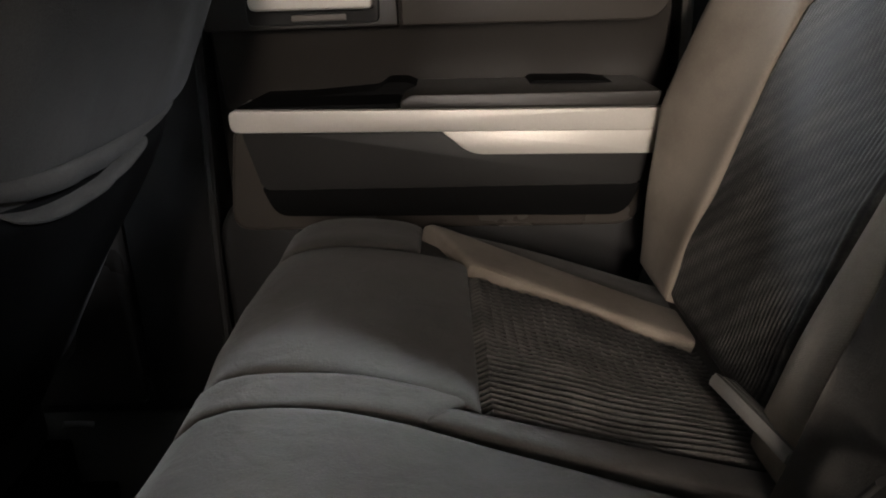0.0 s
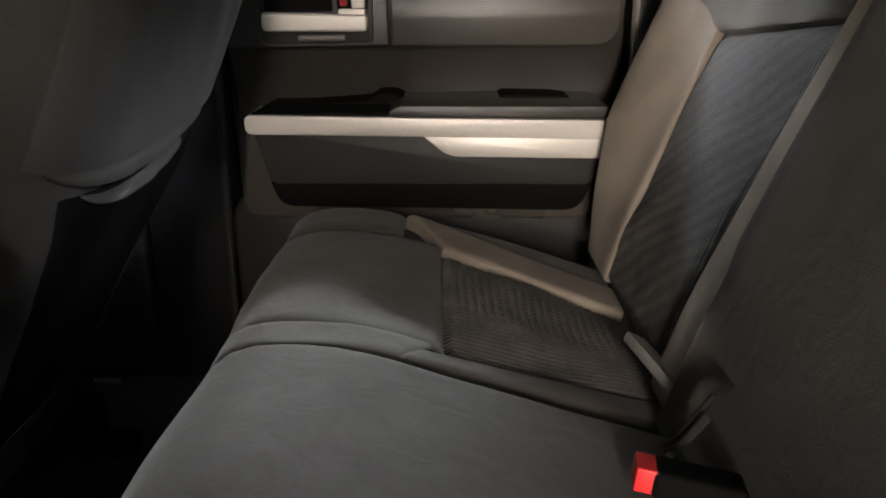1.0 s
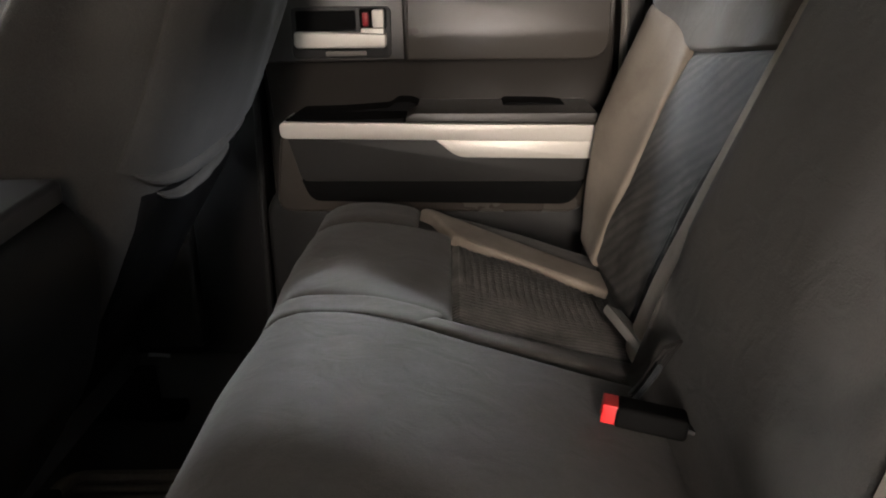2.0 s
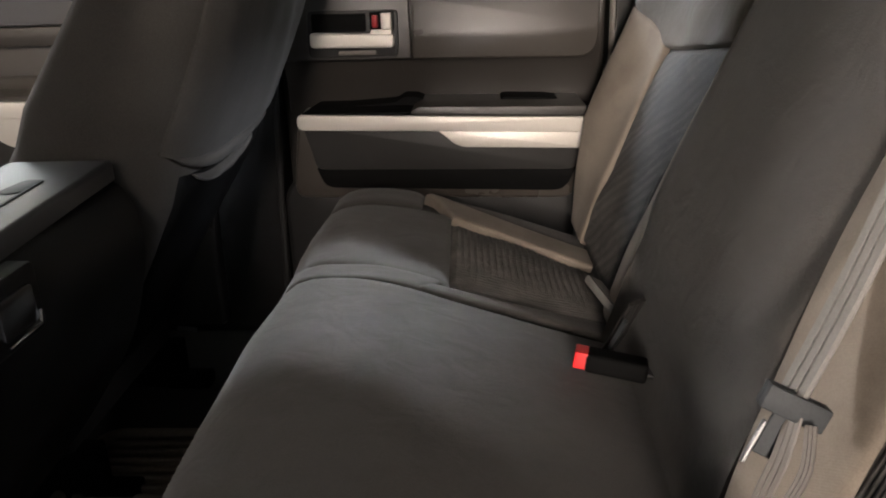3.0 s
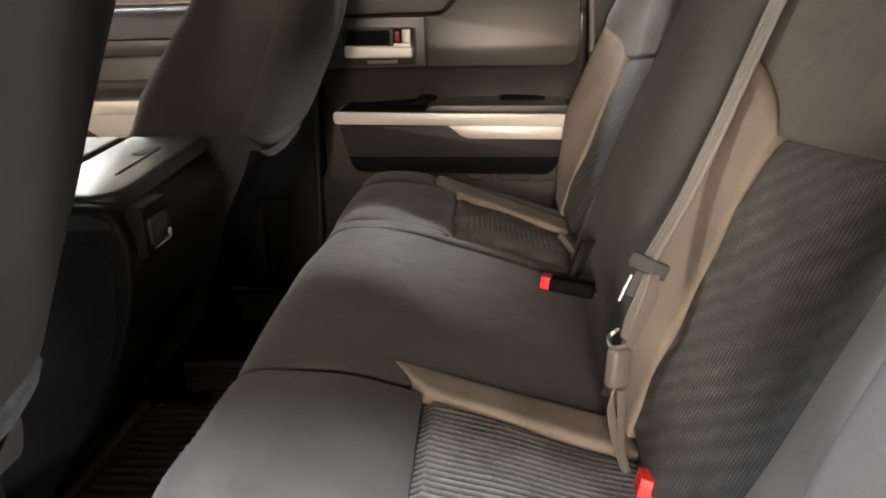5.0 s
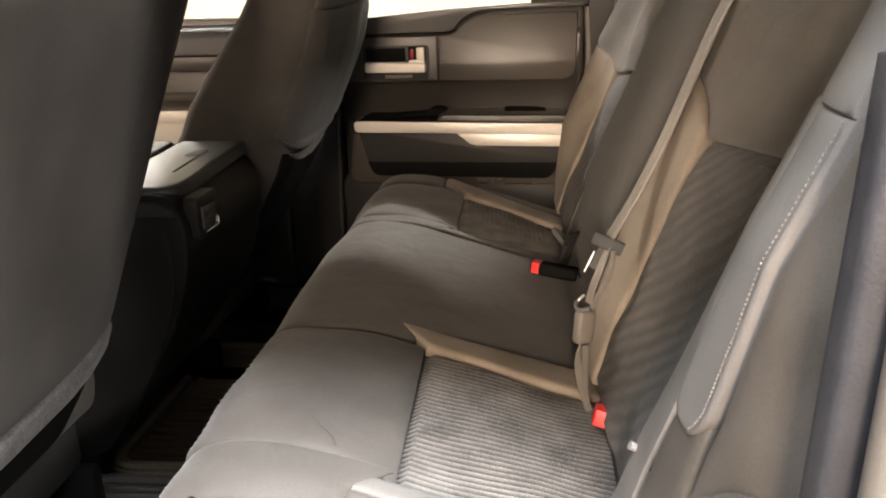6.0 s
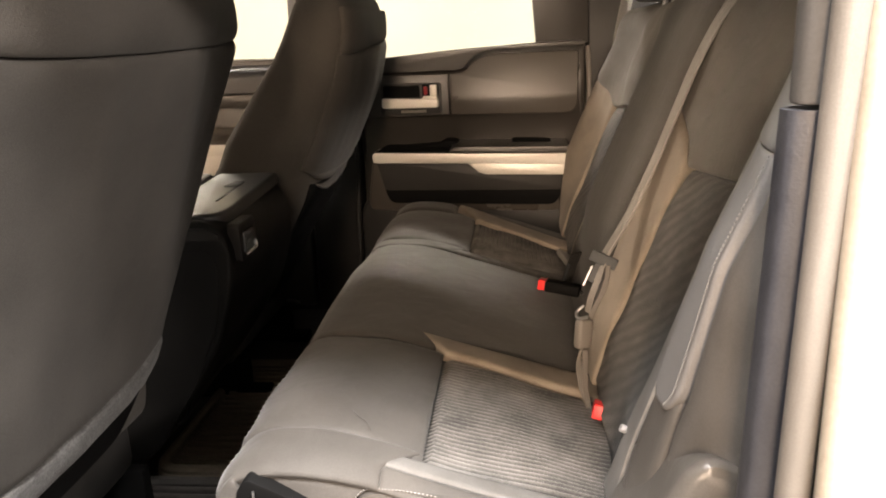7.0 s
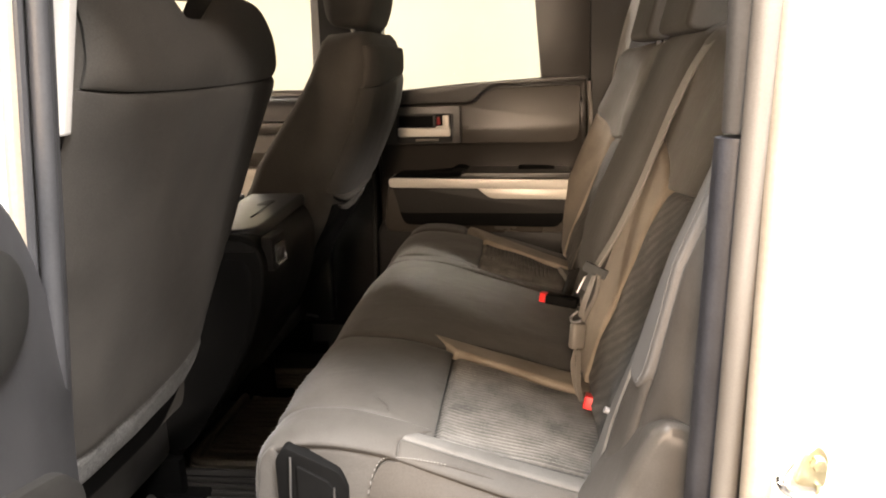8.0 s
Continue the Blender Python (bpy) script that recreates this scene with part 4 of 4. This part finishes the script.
part("middle_panel", panel(backrest, 0.03, 0.985, lambda a: lerp(0.030, 0.090, min(1, a * 1.3)), lambda a: lerp(0.475, 0.50, a), 34, 30, 0.018, 0.045, 0.03, lift=0.030, bulge=0.010,
                           relief=lambda s, y, p: -0.045 * max(0.0, min(1.0, (0.72 - p.z) / 0.16))), CHARCOAL, rest)
part("far_edge", panel(backrest, 0.05, 0.97, 0.988, 1.02, 24, 8, 0.008, 0.016, 0.02), KHAKI, rest)


def rest_side(s, y):
    """The near side of the backrest, from the bolster's edge back to the jamb."""
    p = BACKREST(s)
    u = max(0.0, min(1.0, (p.z - 0.715) / 0.27))
    e = backrest(s, lerp(-0.508, -0.556, u))
    return Vector((e.x + 0.003 + 0.085 * max(0.0, y) ** 1.3, e.y - 0.002 - lerp(0.085, 0.055, u) * max(0.0, y) ** 0.75, e.z - 0.02 * y))


part("side_panel", panel(rest_side, lambda b: zs(0.672) - 0.02 * b, 0.90, 0.0, 1.0, 26, 14, 0.004, 0.02, 0.02, bulge=0.008, sign=-1), SIDE_VINYL, rest, "grey vinyl backrest side")
st_bm = []
for i in range(62):
    u = i / 61
    s = lerp(ZT[0.715] + 0.012, ZT[0.985] - 0.010, u)
    y = bolster_outer((s - ZT[0.715]) / (ZT[0.985] - ZT[0.715])) + 0.0045
    n_ = Vector((-0.92, 0, 0.40)) * 0.0068
    st_bm.append(tube([backrest(s, y) + n_, backrest(s + 0.0028, y - 0.0005) + n_], 0.0007, 5))
part("stitching", merge(*st_bm), THREAD, rest, "pale stitching")
part("side_gusset", panel(backrest, 0.02, lambda b: ZT[0.715] + 0.03, -0.505, lambda a: lerp(-0.404, -0.448, a), 16, 12, 0.005, 0.010, 0.02, lift=0.001), SIDE_VINYL, rest)
part("retaining_pin", tube([backrest(zs(0.622), -0.362) + Vector((-0.004, 0, 0.002)), backrest(zs(0.622), -0.362) + Vector((-0.010, 0, 0.005))], 0.005, 12), PILLAR_GREY, rest, "small round metal pin")

# hinge cover and side bolster beside the near cushion
hc = thing("seat_hinge_cover", "grey-brown moulded plastic hinge cover beside the seat", "cover", (0.33, -0.50, FLOOR))
part("shell", prism([(0.215, 0.40), (0.245, 0.530), (0.276, 0.610), (0.300, 0.668), (0.318, 0.706), (0.340, 0.722), (0.392, 0.700), (0.424, 0.67), (0.440, 0.60), (0.440, 0.40)], -0.580, -0.42, 0.05, 0.016, "y", segs=3, tilt=lambda c: Vector((c.x, c.y, c.z - 0.35 * (c.y + 0.58) * max(0.0, (c.z - 0.5) / 0.2)))), SIDE_VINYL, hc)
part("foot", box((0.25, -0.53, FLOOR), (0.38, -0.45, 0.42), 0.01), BLACK, hc)

# headrests of the bench
for y0 in (0.268, 0.76):
    hr = thing("headrest", "charcoal cloth headrest on two chrome posts", "headrest", (0.555, y0, 1.13), group="rear headrests")
    part("cushion", prism([(0.468, 1.155), (0.500, 1.146), (0.62, 1.156), (0.645, 1.30), (0.625, 1.37), (0.565, 1.385), (0.520, 1.36)], y0 - 0.15, y0 + 0.15, 0.03, 0.03, "y", segs=4), CHARCOAL, hr)
    for dy in (-0.055, 0.055):
        part("post", tube([(0.530, y0 + dy, 1.110), (0.545, y0 + dy, 1.22)], 0.006), STEEL, hr)

# ---- belts and buckles ----
belt = thing("seat_belt", "grey webbing centre belt hanging down the backrest", "seat belt", (0.32, 0.0, 0.62))
part("webbing", ribbon([(0.556, 0.084, 1.150), (0.508, 0.082, 1.112), (0.467, 0.083, 1.036), (0.432, 0.075, 0.951), (0.400, 0.060, 0.876), (0.358, 0.032, 0.796), (0.318, 0.002, 0.738)],
                       (0.12, -1.0, 0.0), 0.040, 0.005, end=0.026), WEBBING, belt)
part("webbing", ribbon([(0.316, -0.010, 0.730), (0.305, -0.022, 0.704), (0.296, -0.026, 0.680), (0.290, -0.028, 0.655)], [(0.4, -0.85, 0.1), (0.55, -0.75, 0.1), (0.6, -0.6, 0.2), (0.5, -0.7, 0)], 0.013), DOOR_RIM, belt, "folded lower webbing")
part("webbing", ribbon([(0.322, -0.022, 0.730), (0.317, -0.034, 0.702), (0.303, -0.038, 0.672), (0.294, -0.036, 0.650)], [(0.7, -0.6, 0.1)] * 4, 0.008), DOOR_RIM, belt)
TONGUE = look((0.316, -0.006, 0.734), (0.272, -0.020, 0.640)) @ pose(0, 0, 0, 0, 0, 62)
tg = part("tongue", merge(box((-0.022, -0.008, -0.008), (0.022, -0.003, 0.010), 0.0018, 2, m=TONGUE), box((-0.022, 0.004, -0.008), (0.022, 0.008, 0.010), 0.0018, 2, m=TONGUE), box((-0.022, -0.004, -0.008), (-0.016, 0.005, 0.010), 0.0015, 2, m=TONGUE), box((0.016, -0.004, -0.008), (0.022, 0.005, 0.010), 0.0015, 2, m=TONGUE)), BELT_GREY, belt, "grey plastic belt tongue")
part("tongue_plate", box((-0.004, -0.0015, -0.040), (0.010, 0.0015, -0.008), 0.001, 1, m=TONGUE), BELT_GREY, tg, "grey tongue plate")
part("plate_edge", box((0.010, -0.002, -0.050), (0.0135, 0.002, -0.016), 0.001, 1, m=TONGUE), STEEL, tg, "bright steel edge")
an = part("lower_tongue", box((-0.014, -0.009, -0.024), (0.014, 0.009, 0.024), 0.006, 3, m=look((0.284, -0.034, 0.622), (0.278, -0.045, 0.55)) @ pose(0, 0, 0, 0, 0, 60)), DOOR_RIM, belt, "grey-brown anchor buckle")
part("chrome_loop", tube(smooth_line([(0.286, -0.016, 0.662), (0.274, -0.020, 0.652), (0.276, -0.036, 0.648), (0.290, -0.040, 0.652)]), 0.0026), STEEL, an)
part("lower_webbing", ribbon([(0.281, -0.036, 0.598), (0.276, -0.048, 0.575), (0.280, -0.075, 0.545), (0.29, -0.09, 0.52)], [(0.3, 0.5, 0.5)] * 4, 0.010), DOOR_RIM, belt)
part("lower_webbing", ribbon([(0.286, -0.046, 0.598), (0.285, -0.062, 0.575), (0.284, -0.080, 0.545), (0.29, -0.09, 0.52)], [(0.3, 0.5, 0.5)] * 4, 0.010), DOOR_RIM, belt)


belt.location += Vector((-0.015, -0.033, 0.004))  # hangs clear of the band behind it
fb = thing("seat_belt", "grey webbing outer belt hanging beside the far seat", "seat belt", (0.47, 1.10, 1.02))
part("webbing", ribbon([(0.560, 1.135, 1.40), (0.505, 1.115, 1.25), (0.476, 1.108, 1.14), (0.456, 1.100, 1.03), (0.450, 1.095, 0.93)], (0.85, 0.5, 0.0), 0.040), WEBBING, fb)


def buckle(at, target, roll, label):
    ob = thing("seat_belt_buckle", label, "buckle", at, group="rear buckles")
    m = look(at, target) @ pose(0, 0, 0, 0, 0, roll)
    part("housing", box((-0.018, -0.012, -0.075), (0.018, 0.012, 0.0), 0.005, 3, m=m), SHADED_BLACK, ob)
    part("button", prism([(-0.0155, -0.010), (-0.006, -0.010), (-0.006, -0.004), (0.006, -0.004), (0.006, -0.010), (0.0155, -0.010), (0.0155, 0.0115), (-0.0155, 0.0115)],
                          0.014, -0.002, 0.002, 0.003, "z", tilt=lambda c: m @ c), RED, ob, "red release button")
    part("stalk", ribbon([m @ Vector((0, 0, -0.055)), m @ Vector((0, -0.004, -0.09)), m @ Vector((0, -0.02, -0.125))], m.to_3x3() @ Vector((1, 0, 0)), 0.024, 0.005), BLACK, ob)
    return ob


# look() turns -Z to the target: the housing runs towards the seat's back
buckle((0.222, 0.340, 0.568), (0.40, 0.30, 0.545), 8, "black belt buckle with a red button on the middle cushion")
buckle((0.288, -0.180, 0.550), (0.42, -0.20, 0.52), 12, "black belt buckle with a red button between cushion and backrest")
gb_ = thing("belt_stalk", "grey webbing buckle stalk lying on the cushion", "buckle", (0.28, 0.55, 0.54))
part("sleeve", ribbon([(0.270, 0.598, 0.562), (0.277, 0.550, 0.563), (0.292, 0.490, 0.556)], (0.85, 0.1, -0.45), 0.026, 0.012), WEBBING, gb_)
bs_ = thing("belt_strap", "black belt strap standing up beside the buckle", "strap", (0.275, 0.43, 0.52))
part("strap", ribbon([(0.266, 0.440, 0.525), (0.274, 0.415, 0.558), (0.280, 0.396, 0.590), (0.290, 0.380, 0.625)], (0.75, 0.6, -0.1), 0.030, 0.005), POCKET, bs_)
part("edge", ribbon([(0.257, 0.418, 0.525), (0.264, 0.392, 0.560), (0.274, 0.366, 0.606)], (0.75, 0.6, -0.1), 0.004, 0.006), BELT_GREY, bs_)

# ---- front seats ----


def front_seat(name, label, y0, y1, rear, thick, hem, pocket):
    """A front seat seen from behind. rear: points (x, z) of the back's rear line, bottom to top."""
    line = profile(rear)
    mid, half = (y0 + y1) / 2, (y1 - y0) / 2
    ob = thing(name, label, "seat", (rear[0][0] - 0.2, mid, FLOOR), group="front seats")

    def width(s):
        return half * (1.0 - 0.05 * max(0, s - 0.7) / 0.3 - 0.06 * max(0, 0.3 - s) / 0.3)

    def saddle(s, y):
        """The dip in the top edge, where the headrest's posts stand."""
        u = max(0.0, min(1.0, (s - 0.78) / 0.20))
        return 0.0 if pocket else -0.062 * u * u * math.exp(-((y - mid + 0.034) / 0.075) ** 4)

    def ring(s, n=36):
        c = line(s)
        d = (line(s + 0.01) - line(s - 0.01)).normalized()
        fwd = Vector((-d.z, 0, d.x))
        t = thick * (1.0 - (0.45 if pocket else 0.30) * max(0, s - 0.5) / 0.5)
        w = width(s)
        pts = []
        for i in range(n):
            a = 6.2832 * i / n
            ca, sa = math.cos(a), math.sin(a)
            e = 0.38 if pocket else 0.72
            yy = w * math.copysign(abs(ca) ** e, ca)
            tt = 0.5 * math.copysign(abs(sa) ** (0.6 if sa < 0 else 0.42), sa)
            # bolsters stand forward at both sides
            extra = (0.03 if pocket else 0.045) * max(0, abs(yy) / w - 0.62) / 0.38 if sa > 0 else 0.0
            pts.append(c + fwd * (t * (0.5 + tt) + extra) + Vector((0, mid + yy, 0)))
        return pts
    bm = bmesh.new()
    ss = [0.0, 0.02, 0.06, 0.12, 0.2, 0.3, 0.4, 0.5, 0.6, 0.7, 0.78, 0.85, 0.91, 0.95, 0.98, 1.0]
    rings = []
    for s in ss:
        pts = ring(s)
        c = sum(pts, Vector()) / len(pts)
        k = 1.0
        if s > 0.9:
            k = math.sqrt(max(0.0, 1 - ((s - 0.9) / 0.1) ** 2)) * 0.22 + 0.78
        if s < 0.06:
            k = 0.85 + 0.15 * s / 0.06
        rings.append([bm.verts.new(c + (p - c) * k + Vector((0, 0, saddle(s, p.y) + 0.008 * noise.noise(p * 9)))) for p in pts])
    for r, q in zip(rings, rings[1:]):
        for i in range(len(r)):
            j = (i + 1) % len(r)
            bm.faces.new((r[i], r[j], q[j], q[i]))
    bm.faces.new(rings[0])
    bm.faces.new(list(reversed(rings[-1])))
    part("backrest", bm, FRONT_CLOTH, ob)

    def behind(s, y):
        """The rear face of the back, that the covers lie on."""
        c = line(s)
        d = (line(s + 0.01) - line(s - 0.01)).normalized()
        t = thick * (1.0 - (0.45 if pocket else 0.30) * max(0, s - 0.5) / 0.5)
        u = min(0.995, abs(y - mid) / width(s))
        ca = u ** (1 / (0.38 if pocket else 0.72))
        sa = math.sqrt(max(0.0, 1 - ca * ca))
        q = c + Vector((-d.z, 0, d.x)) * t * (0.5 - 0.5 * sa ** 0.6)
        return Vector((q.x, y, q.z + saddle(s, y)))
    # rear cover: upper yoke and lower sheet with a seam, and its padded hem
    inner = 0.93 if pocket else 0.965
    yk = 0.84 if pocket else 0.79
    rise = 0.04 if pocket else 0.012
    part("rear_cover_upper", panel(behind, lambda b: yk + rise * b, 0.96, lambda a: mid - width(lerp(yk, 0.96, a)) * inner, lambda a: mid + width(lerp(yk, 0.96, a)) * inner, 16, 24, 0.004, 0.02, 0.012, lift=0.010, relief=wrinkle(0.004, 9, y0), sign=-1), FRONT_CLOTH, ob)
    low = (lambda b: hem + 0.020 * (2 * abs(b - 0.45)) ** 2) if pocket else (lambda b: hem + 0.03 * b * b)

    def folds(s, y, p):
        return (0.006 if pocket else 0.011) * noise.noise(Vector((y * 13 + s * 2.0, s * 1.6, y0 + 3))) + 0.003 * noise.noise(Vector((y * 30, s * 5, y1)))
    part("rear_cover", panel(behind, low, lambda b: yk - 0.004 + rise * b, lambda a: mid - width(0.5) * inner, lambda a: mid + width(0.5) * inner, 26, 30, 0.004, 0.02, 0.012, lift=0.010, bulge=0.004, relief=folds, sign=-1), FRONT_CLOTH, ob)
    h = 0.030 if pocket else 0.07
    r = 0.72 if pocket else 0.92
    if pocket:
        for drop, span, deep in ((0.0, 0.76, 0.030), (0.046, 0.52, 0.020)):
            part("hem", panel(behind, lambda b, d=drop, q=deep: low(b) - d - q * math.sqrt(max(0.02, math.sin(math.pi * b))), lambda b, d=drop: low(b) - d, mid - width(0.4) * span - 0.03, mid + width(0.4) * span - 0.03, 10, 30, 0.008, 0.012, 0.012, lift=0.014, relief=wrinkle(0.003, 30, 2), sign=-1), FRONT_CLOTH, ob, "sagging pocket hem")
    else:
        part("hem", panel(behind, lambda b: low(b) - h, lambda b: low(b) - 0.004, mid - width(0.4) * r, mid + width(0.4) * min(r, inner + 0.1), 10, 30, 0.008, 0.016, 0.012, lift=0.014, relief=wrinkle(0.003, 30, 2), sign=-1), DUST, ob, "dusty pale hem")
    # Shell, rails and feet near-black: under-seat shade is put into their colour.
    part("lower_shell", panel(behind, -0.02, lambda b: low(b) - h - 0.006, lambda a: mid - width(0.2) * lerp(0.5, 0.8, a), lambda a: mid + width(0.2) * lerp(0.5, 0.8, a), 12, 16, 0.008, 0.02, 0.012, lift=0.004, sign=-1), SHADED_BLACK, ob)
    # seat cushion and frame under it
    b0 = rear[0]
    part("cushion", prism([(b0[0] - 0.52, 0.44), (b0[0] - 0.02, 0.40), (b0[0] + 0.0, 0.50), (b0[0] - 0.12, 0.55), (b0[0] - 0.48, 0.58), (b0[0] - 0.55, 0.54)], y0 + 0.01, min(y1, 0.98) - (0.01 if pocket else 0.05), 0.04, 0.03, "y", segs=3), FRONT_CLOTH, ob)
    part("frame", box((b0[0] - 0.45, y0 + 0.05, 0.30), (b0[0] - 0.05, y1 - 0.05, 0.42), 0.02), BLACK, ob)
    for yy in ((y0 + 0.07, y1 - 0.09)):
        rl = part("rail", box((b0[0] - 0.45, yy, FLOOR), (b0[0] - 0.02, yy + 0.03, 0.31), 0.006), SHADED_BLACK, ob)
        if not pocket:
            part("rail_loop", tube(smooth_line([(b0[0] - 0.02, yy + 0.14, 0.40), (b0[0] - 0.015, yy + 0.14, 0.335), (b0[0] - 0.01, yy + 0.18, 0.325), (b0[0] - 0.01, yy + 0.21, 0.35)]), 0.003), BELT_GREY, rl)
        part("rail_foot", box((b0[0] - 0.06, yy - 0.008, FLOOR), (b0[0] + 0.03, yy + 0.038, FLOOR + 0.03), 0.006), SHADED_BLACK, rl)
    if pocket:
        part("rail_latch", tube([(-0.556, 0.948, 0.314), (-0.540, 0.960, 0.307), (-0.524, 0.970, 0.299)], 0.0045), STEEL, ob, "bright steel rail latch")
    # headrest
    top = Vector(line(1.0))
    d = Vector((0.10, 0, 0.99)).normalized()
    f = Vector((-d.z, 0, d.x))
    c = top + f * thick * (0.38 if pocket else 0.35) - d * (0.025 if pocket else 0.066)
    hy = mid if pocket else mid - 0.034

    def hp(u, v):
        q = c + d * u + f * v
        return (q.x, q.z)
    hd = part("headrest", prism([hp(0.030, -0.045), hp(0.030, 0.055), hp(0.10, 0.075), hp(0.20, 0.06), hp(0.235, 0.0), hp(0.20, -0.06), hp(0.10, -0.065)], hy - 0.135, hy + 0.135, 0.03, 0.035, "y", segs=4), FRONT_CLOTH, ob)
    for dy in (-0.06, 0.06):
        q = c + Vector((0, hy + dy, 0))
        part("post", tube([q - d * 0.08, q + d * 0.05], 0.007), CHROME, hd)
    return ob


front_seat("front_seat", "charcoal cloth front seat with a dusty rear hem", -0.55, 0.098, [(-0.535, 0.44), (-0.485, 0.57), (-0.405, 0.80), (-0.336, 0.97), (-0.284, 1.09), (-0.277, 1.14), (-0.283, 1.18), (-0.300, 1.22), (-0.325, 1.25)], 0.15, 0.131, False)
front_seat("front_seat", "dark charcoal front seat with a sagging rear pocket", 0.45, 0.98, [(-0.51, 0.42), (-0.415, 0.59), (-0.335, 0.715), (-0.297, 0.80), (-0.250, 0.90), (-0.210, 1.00), (-0.190, 1.10), (-0.192, 1.19)], 0.21, 0.49, True)

# ---- centre console ----
con = thing("centre_console", "black centre console with a glossy two-part lid", "console", (-0.65, 0.24, FLOOR))
part("body", prism([(-1.20, FLOOR), (-0.66, FLOOR), (-0.60, 0.28), (-0.48, 0.42), (-0.385, 0.56), (-0.352, 0.67), (-0.350, 0.735), (-0.372, 0.778), (-0.40, 0.785), (-1.20, 0.785)], 0.065, 0.435, [0.01, 0.02, 0.05, 0.06, 0.05, 0.04, 0.03, 0.02, 0.02, 0.02], 0.016, "y", segs=3), CONSOLE, con)


def lidded(c):
    """The lid rises a little towards its far side."""
    return Vector((c.x, c.y, c.z + 0.05 * (c.y - 0.12)))


part("rear_lid", prism([(-0.506, 0.085), (-0.398, 0.085), (-0.372, 0.105), (-0.368, 0.14), (-0.368, 0.43), (-0.506, 0.43)], 0.794, 0.770, 0.014, 0.007, "z", segs=3, tilt=lidded), LID, con, "glossy black lid")
part("front_lid", prism([(-1.05, 0.085), (-0.520, 0.085), (-0.520, 0.43), (-1.05, 0.43)], 0.794, 0.770, 0.010, 0.005, "z", segs=3, tilt=lidded), LID, con, "glossy black lid")
part("latch", prism([(-0.446, 0.298), (-0.428, 0.292), (-0.412, 0.306), (-0.412, 0.345), (-0.436, 0.345)], 0.7955, 0.785, 0.008, 0.001, "z", tilt=lidded), SHELL, con)
part("lid_seam", prism([(-0.4165, 0.185), (-0.4125, 0.185), (-0.4125, 0.310), (-0.4165, 0.310)], 0.7955, 0.785, 0.0, 0.0, "z", tilt=lidded), SHELL, con)
part("side_rim", prism([(-1.05, 0.774), (-0.392, 0.774), (-0.366, 0.762), (-0.366, 0.750), (-1.05, 0.750)], 0.060, 0.090, 0.004, 0.006, "y"), BLACK, con, "black rim under the lid")
vent = part("rear_socket", prism([(0.088, 0.702), (0.172, 0.702), (0.172, 0.774), (0.088, 0.774)], -0.337, -0.36, 0.010, 0.004, "x"), CONSOLE, con, "black power socket plate")
part("socket_flap", prism([(0.100, 0.716), (0.156, 0.716), (0.156, 0.757), (0.100, 0.757)], -0.333, -0.352, 0.008, 0.003, "x"), GLOSS_BLACK, vent)
part("socket_edge", tube([(-0.332, 0.100, 0.714), (-0.332, 0.154, 0.714), (-0.333, 0.157, 0.727)], 0.0018, 6), CHROME, vent)
part("side_panel", prism([(-1.0, 0.30), (-0.56, 0.30), (-0.45, 0.46), (-0.385, 0.60), (-0.375, 0.70), (-0.39, 0.735), (-1.0, 0.735)], 0.062, 0.08, 0.04, 0.005, "y"), CONSOLE, con)

# ---- floor mats with moulded ribs ----


def floor_mat(x0, x1, y0, y1, label, rubber):
    ob = thing("floor_mat", label, "mat", ((x0 + x1) / 2, (y0 + y1) / 2, FLOOR), group="rear mats")
    z = FLOOR + 0.002
    part("sheet", prism([(x0, y0), (x1, y0), (x1, y1), (x0, y1)], z + 0.008, z, 0.05, 0.003, "z"), rubber, ob)
    lip = [Vector((p.x, p.y, z + 0.014)) for p in corners([Vector((x0 + 0.012, y0 + 0.012)), Vector((x1 - 0.012, y0 + 0.012)), Vector((x1 - 0.012, y1 - 0.012)), Vector((x0 + 0.012, y1 - 0.012))], 0.045)]
    part("lip", tube(lip, 0.012, 8, closed=True), rubber, ob)
    rows = []
    y = y0 + 0.035
    while y < y1 - 0.03:
        rows.append(box((x0 + 0.035, y, z + 0.006), (x1 - 0.035, y + 0.012, z + 0.019), 0.004, 2))
        y += 0.025
    tagged(part("ribs", merge(*rows), rubber, ob), kind="stuff")


floor_mat(-0.64, -0.17, -0.50, 0.13, "black ribbed rubber floor mat behind the front seat", RUBBER)
floor_mat(-0.625, -0.17, 0.15, 0.71, "dark brown ribbed rubber floor mat across the hump", MAT_BROWN)
# door sill of the near opening
whole("sill_plate", prism([(-0.36, NEAR - 0.04), (0.36, NEAR - 0.04), (0.36, NEAR + 0.10), (-0.36, NEAR + 0.10)], FLOOR + 0.03, FLOOR - 0.08, 0.01, 0.012, "z"), BLACK, "black plastic door sill plate", "sill", "structure")
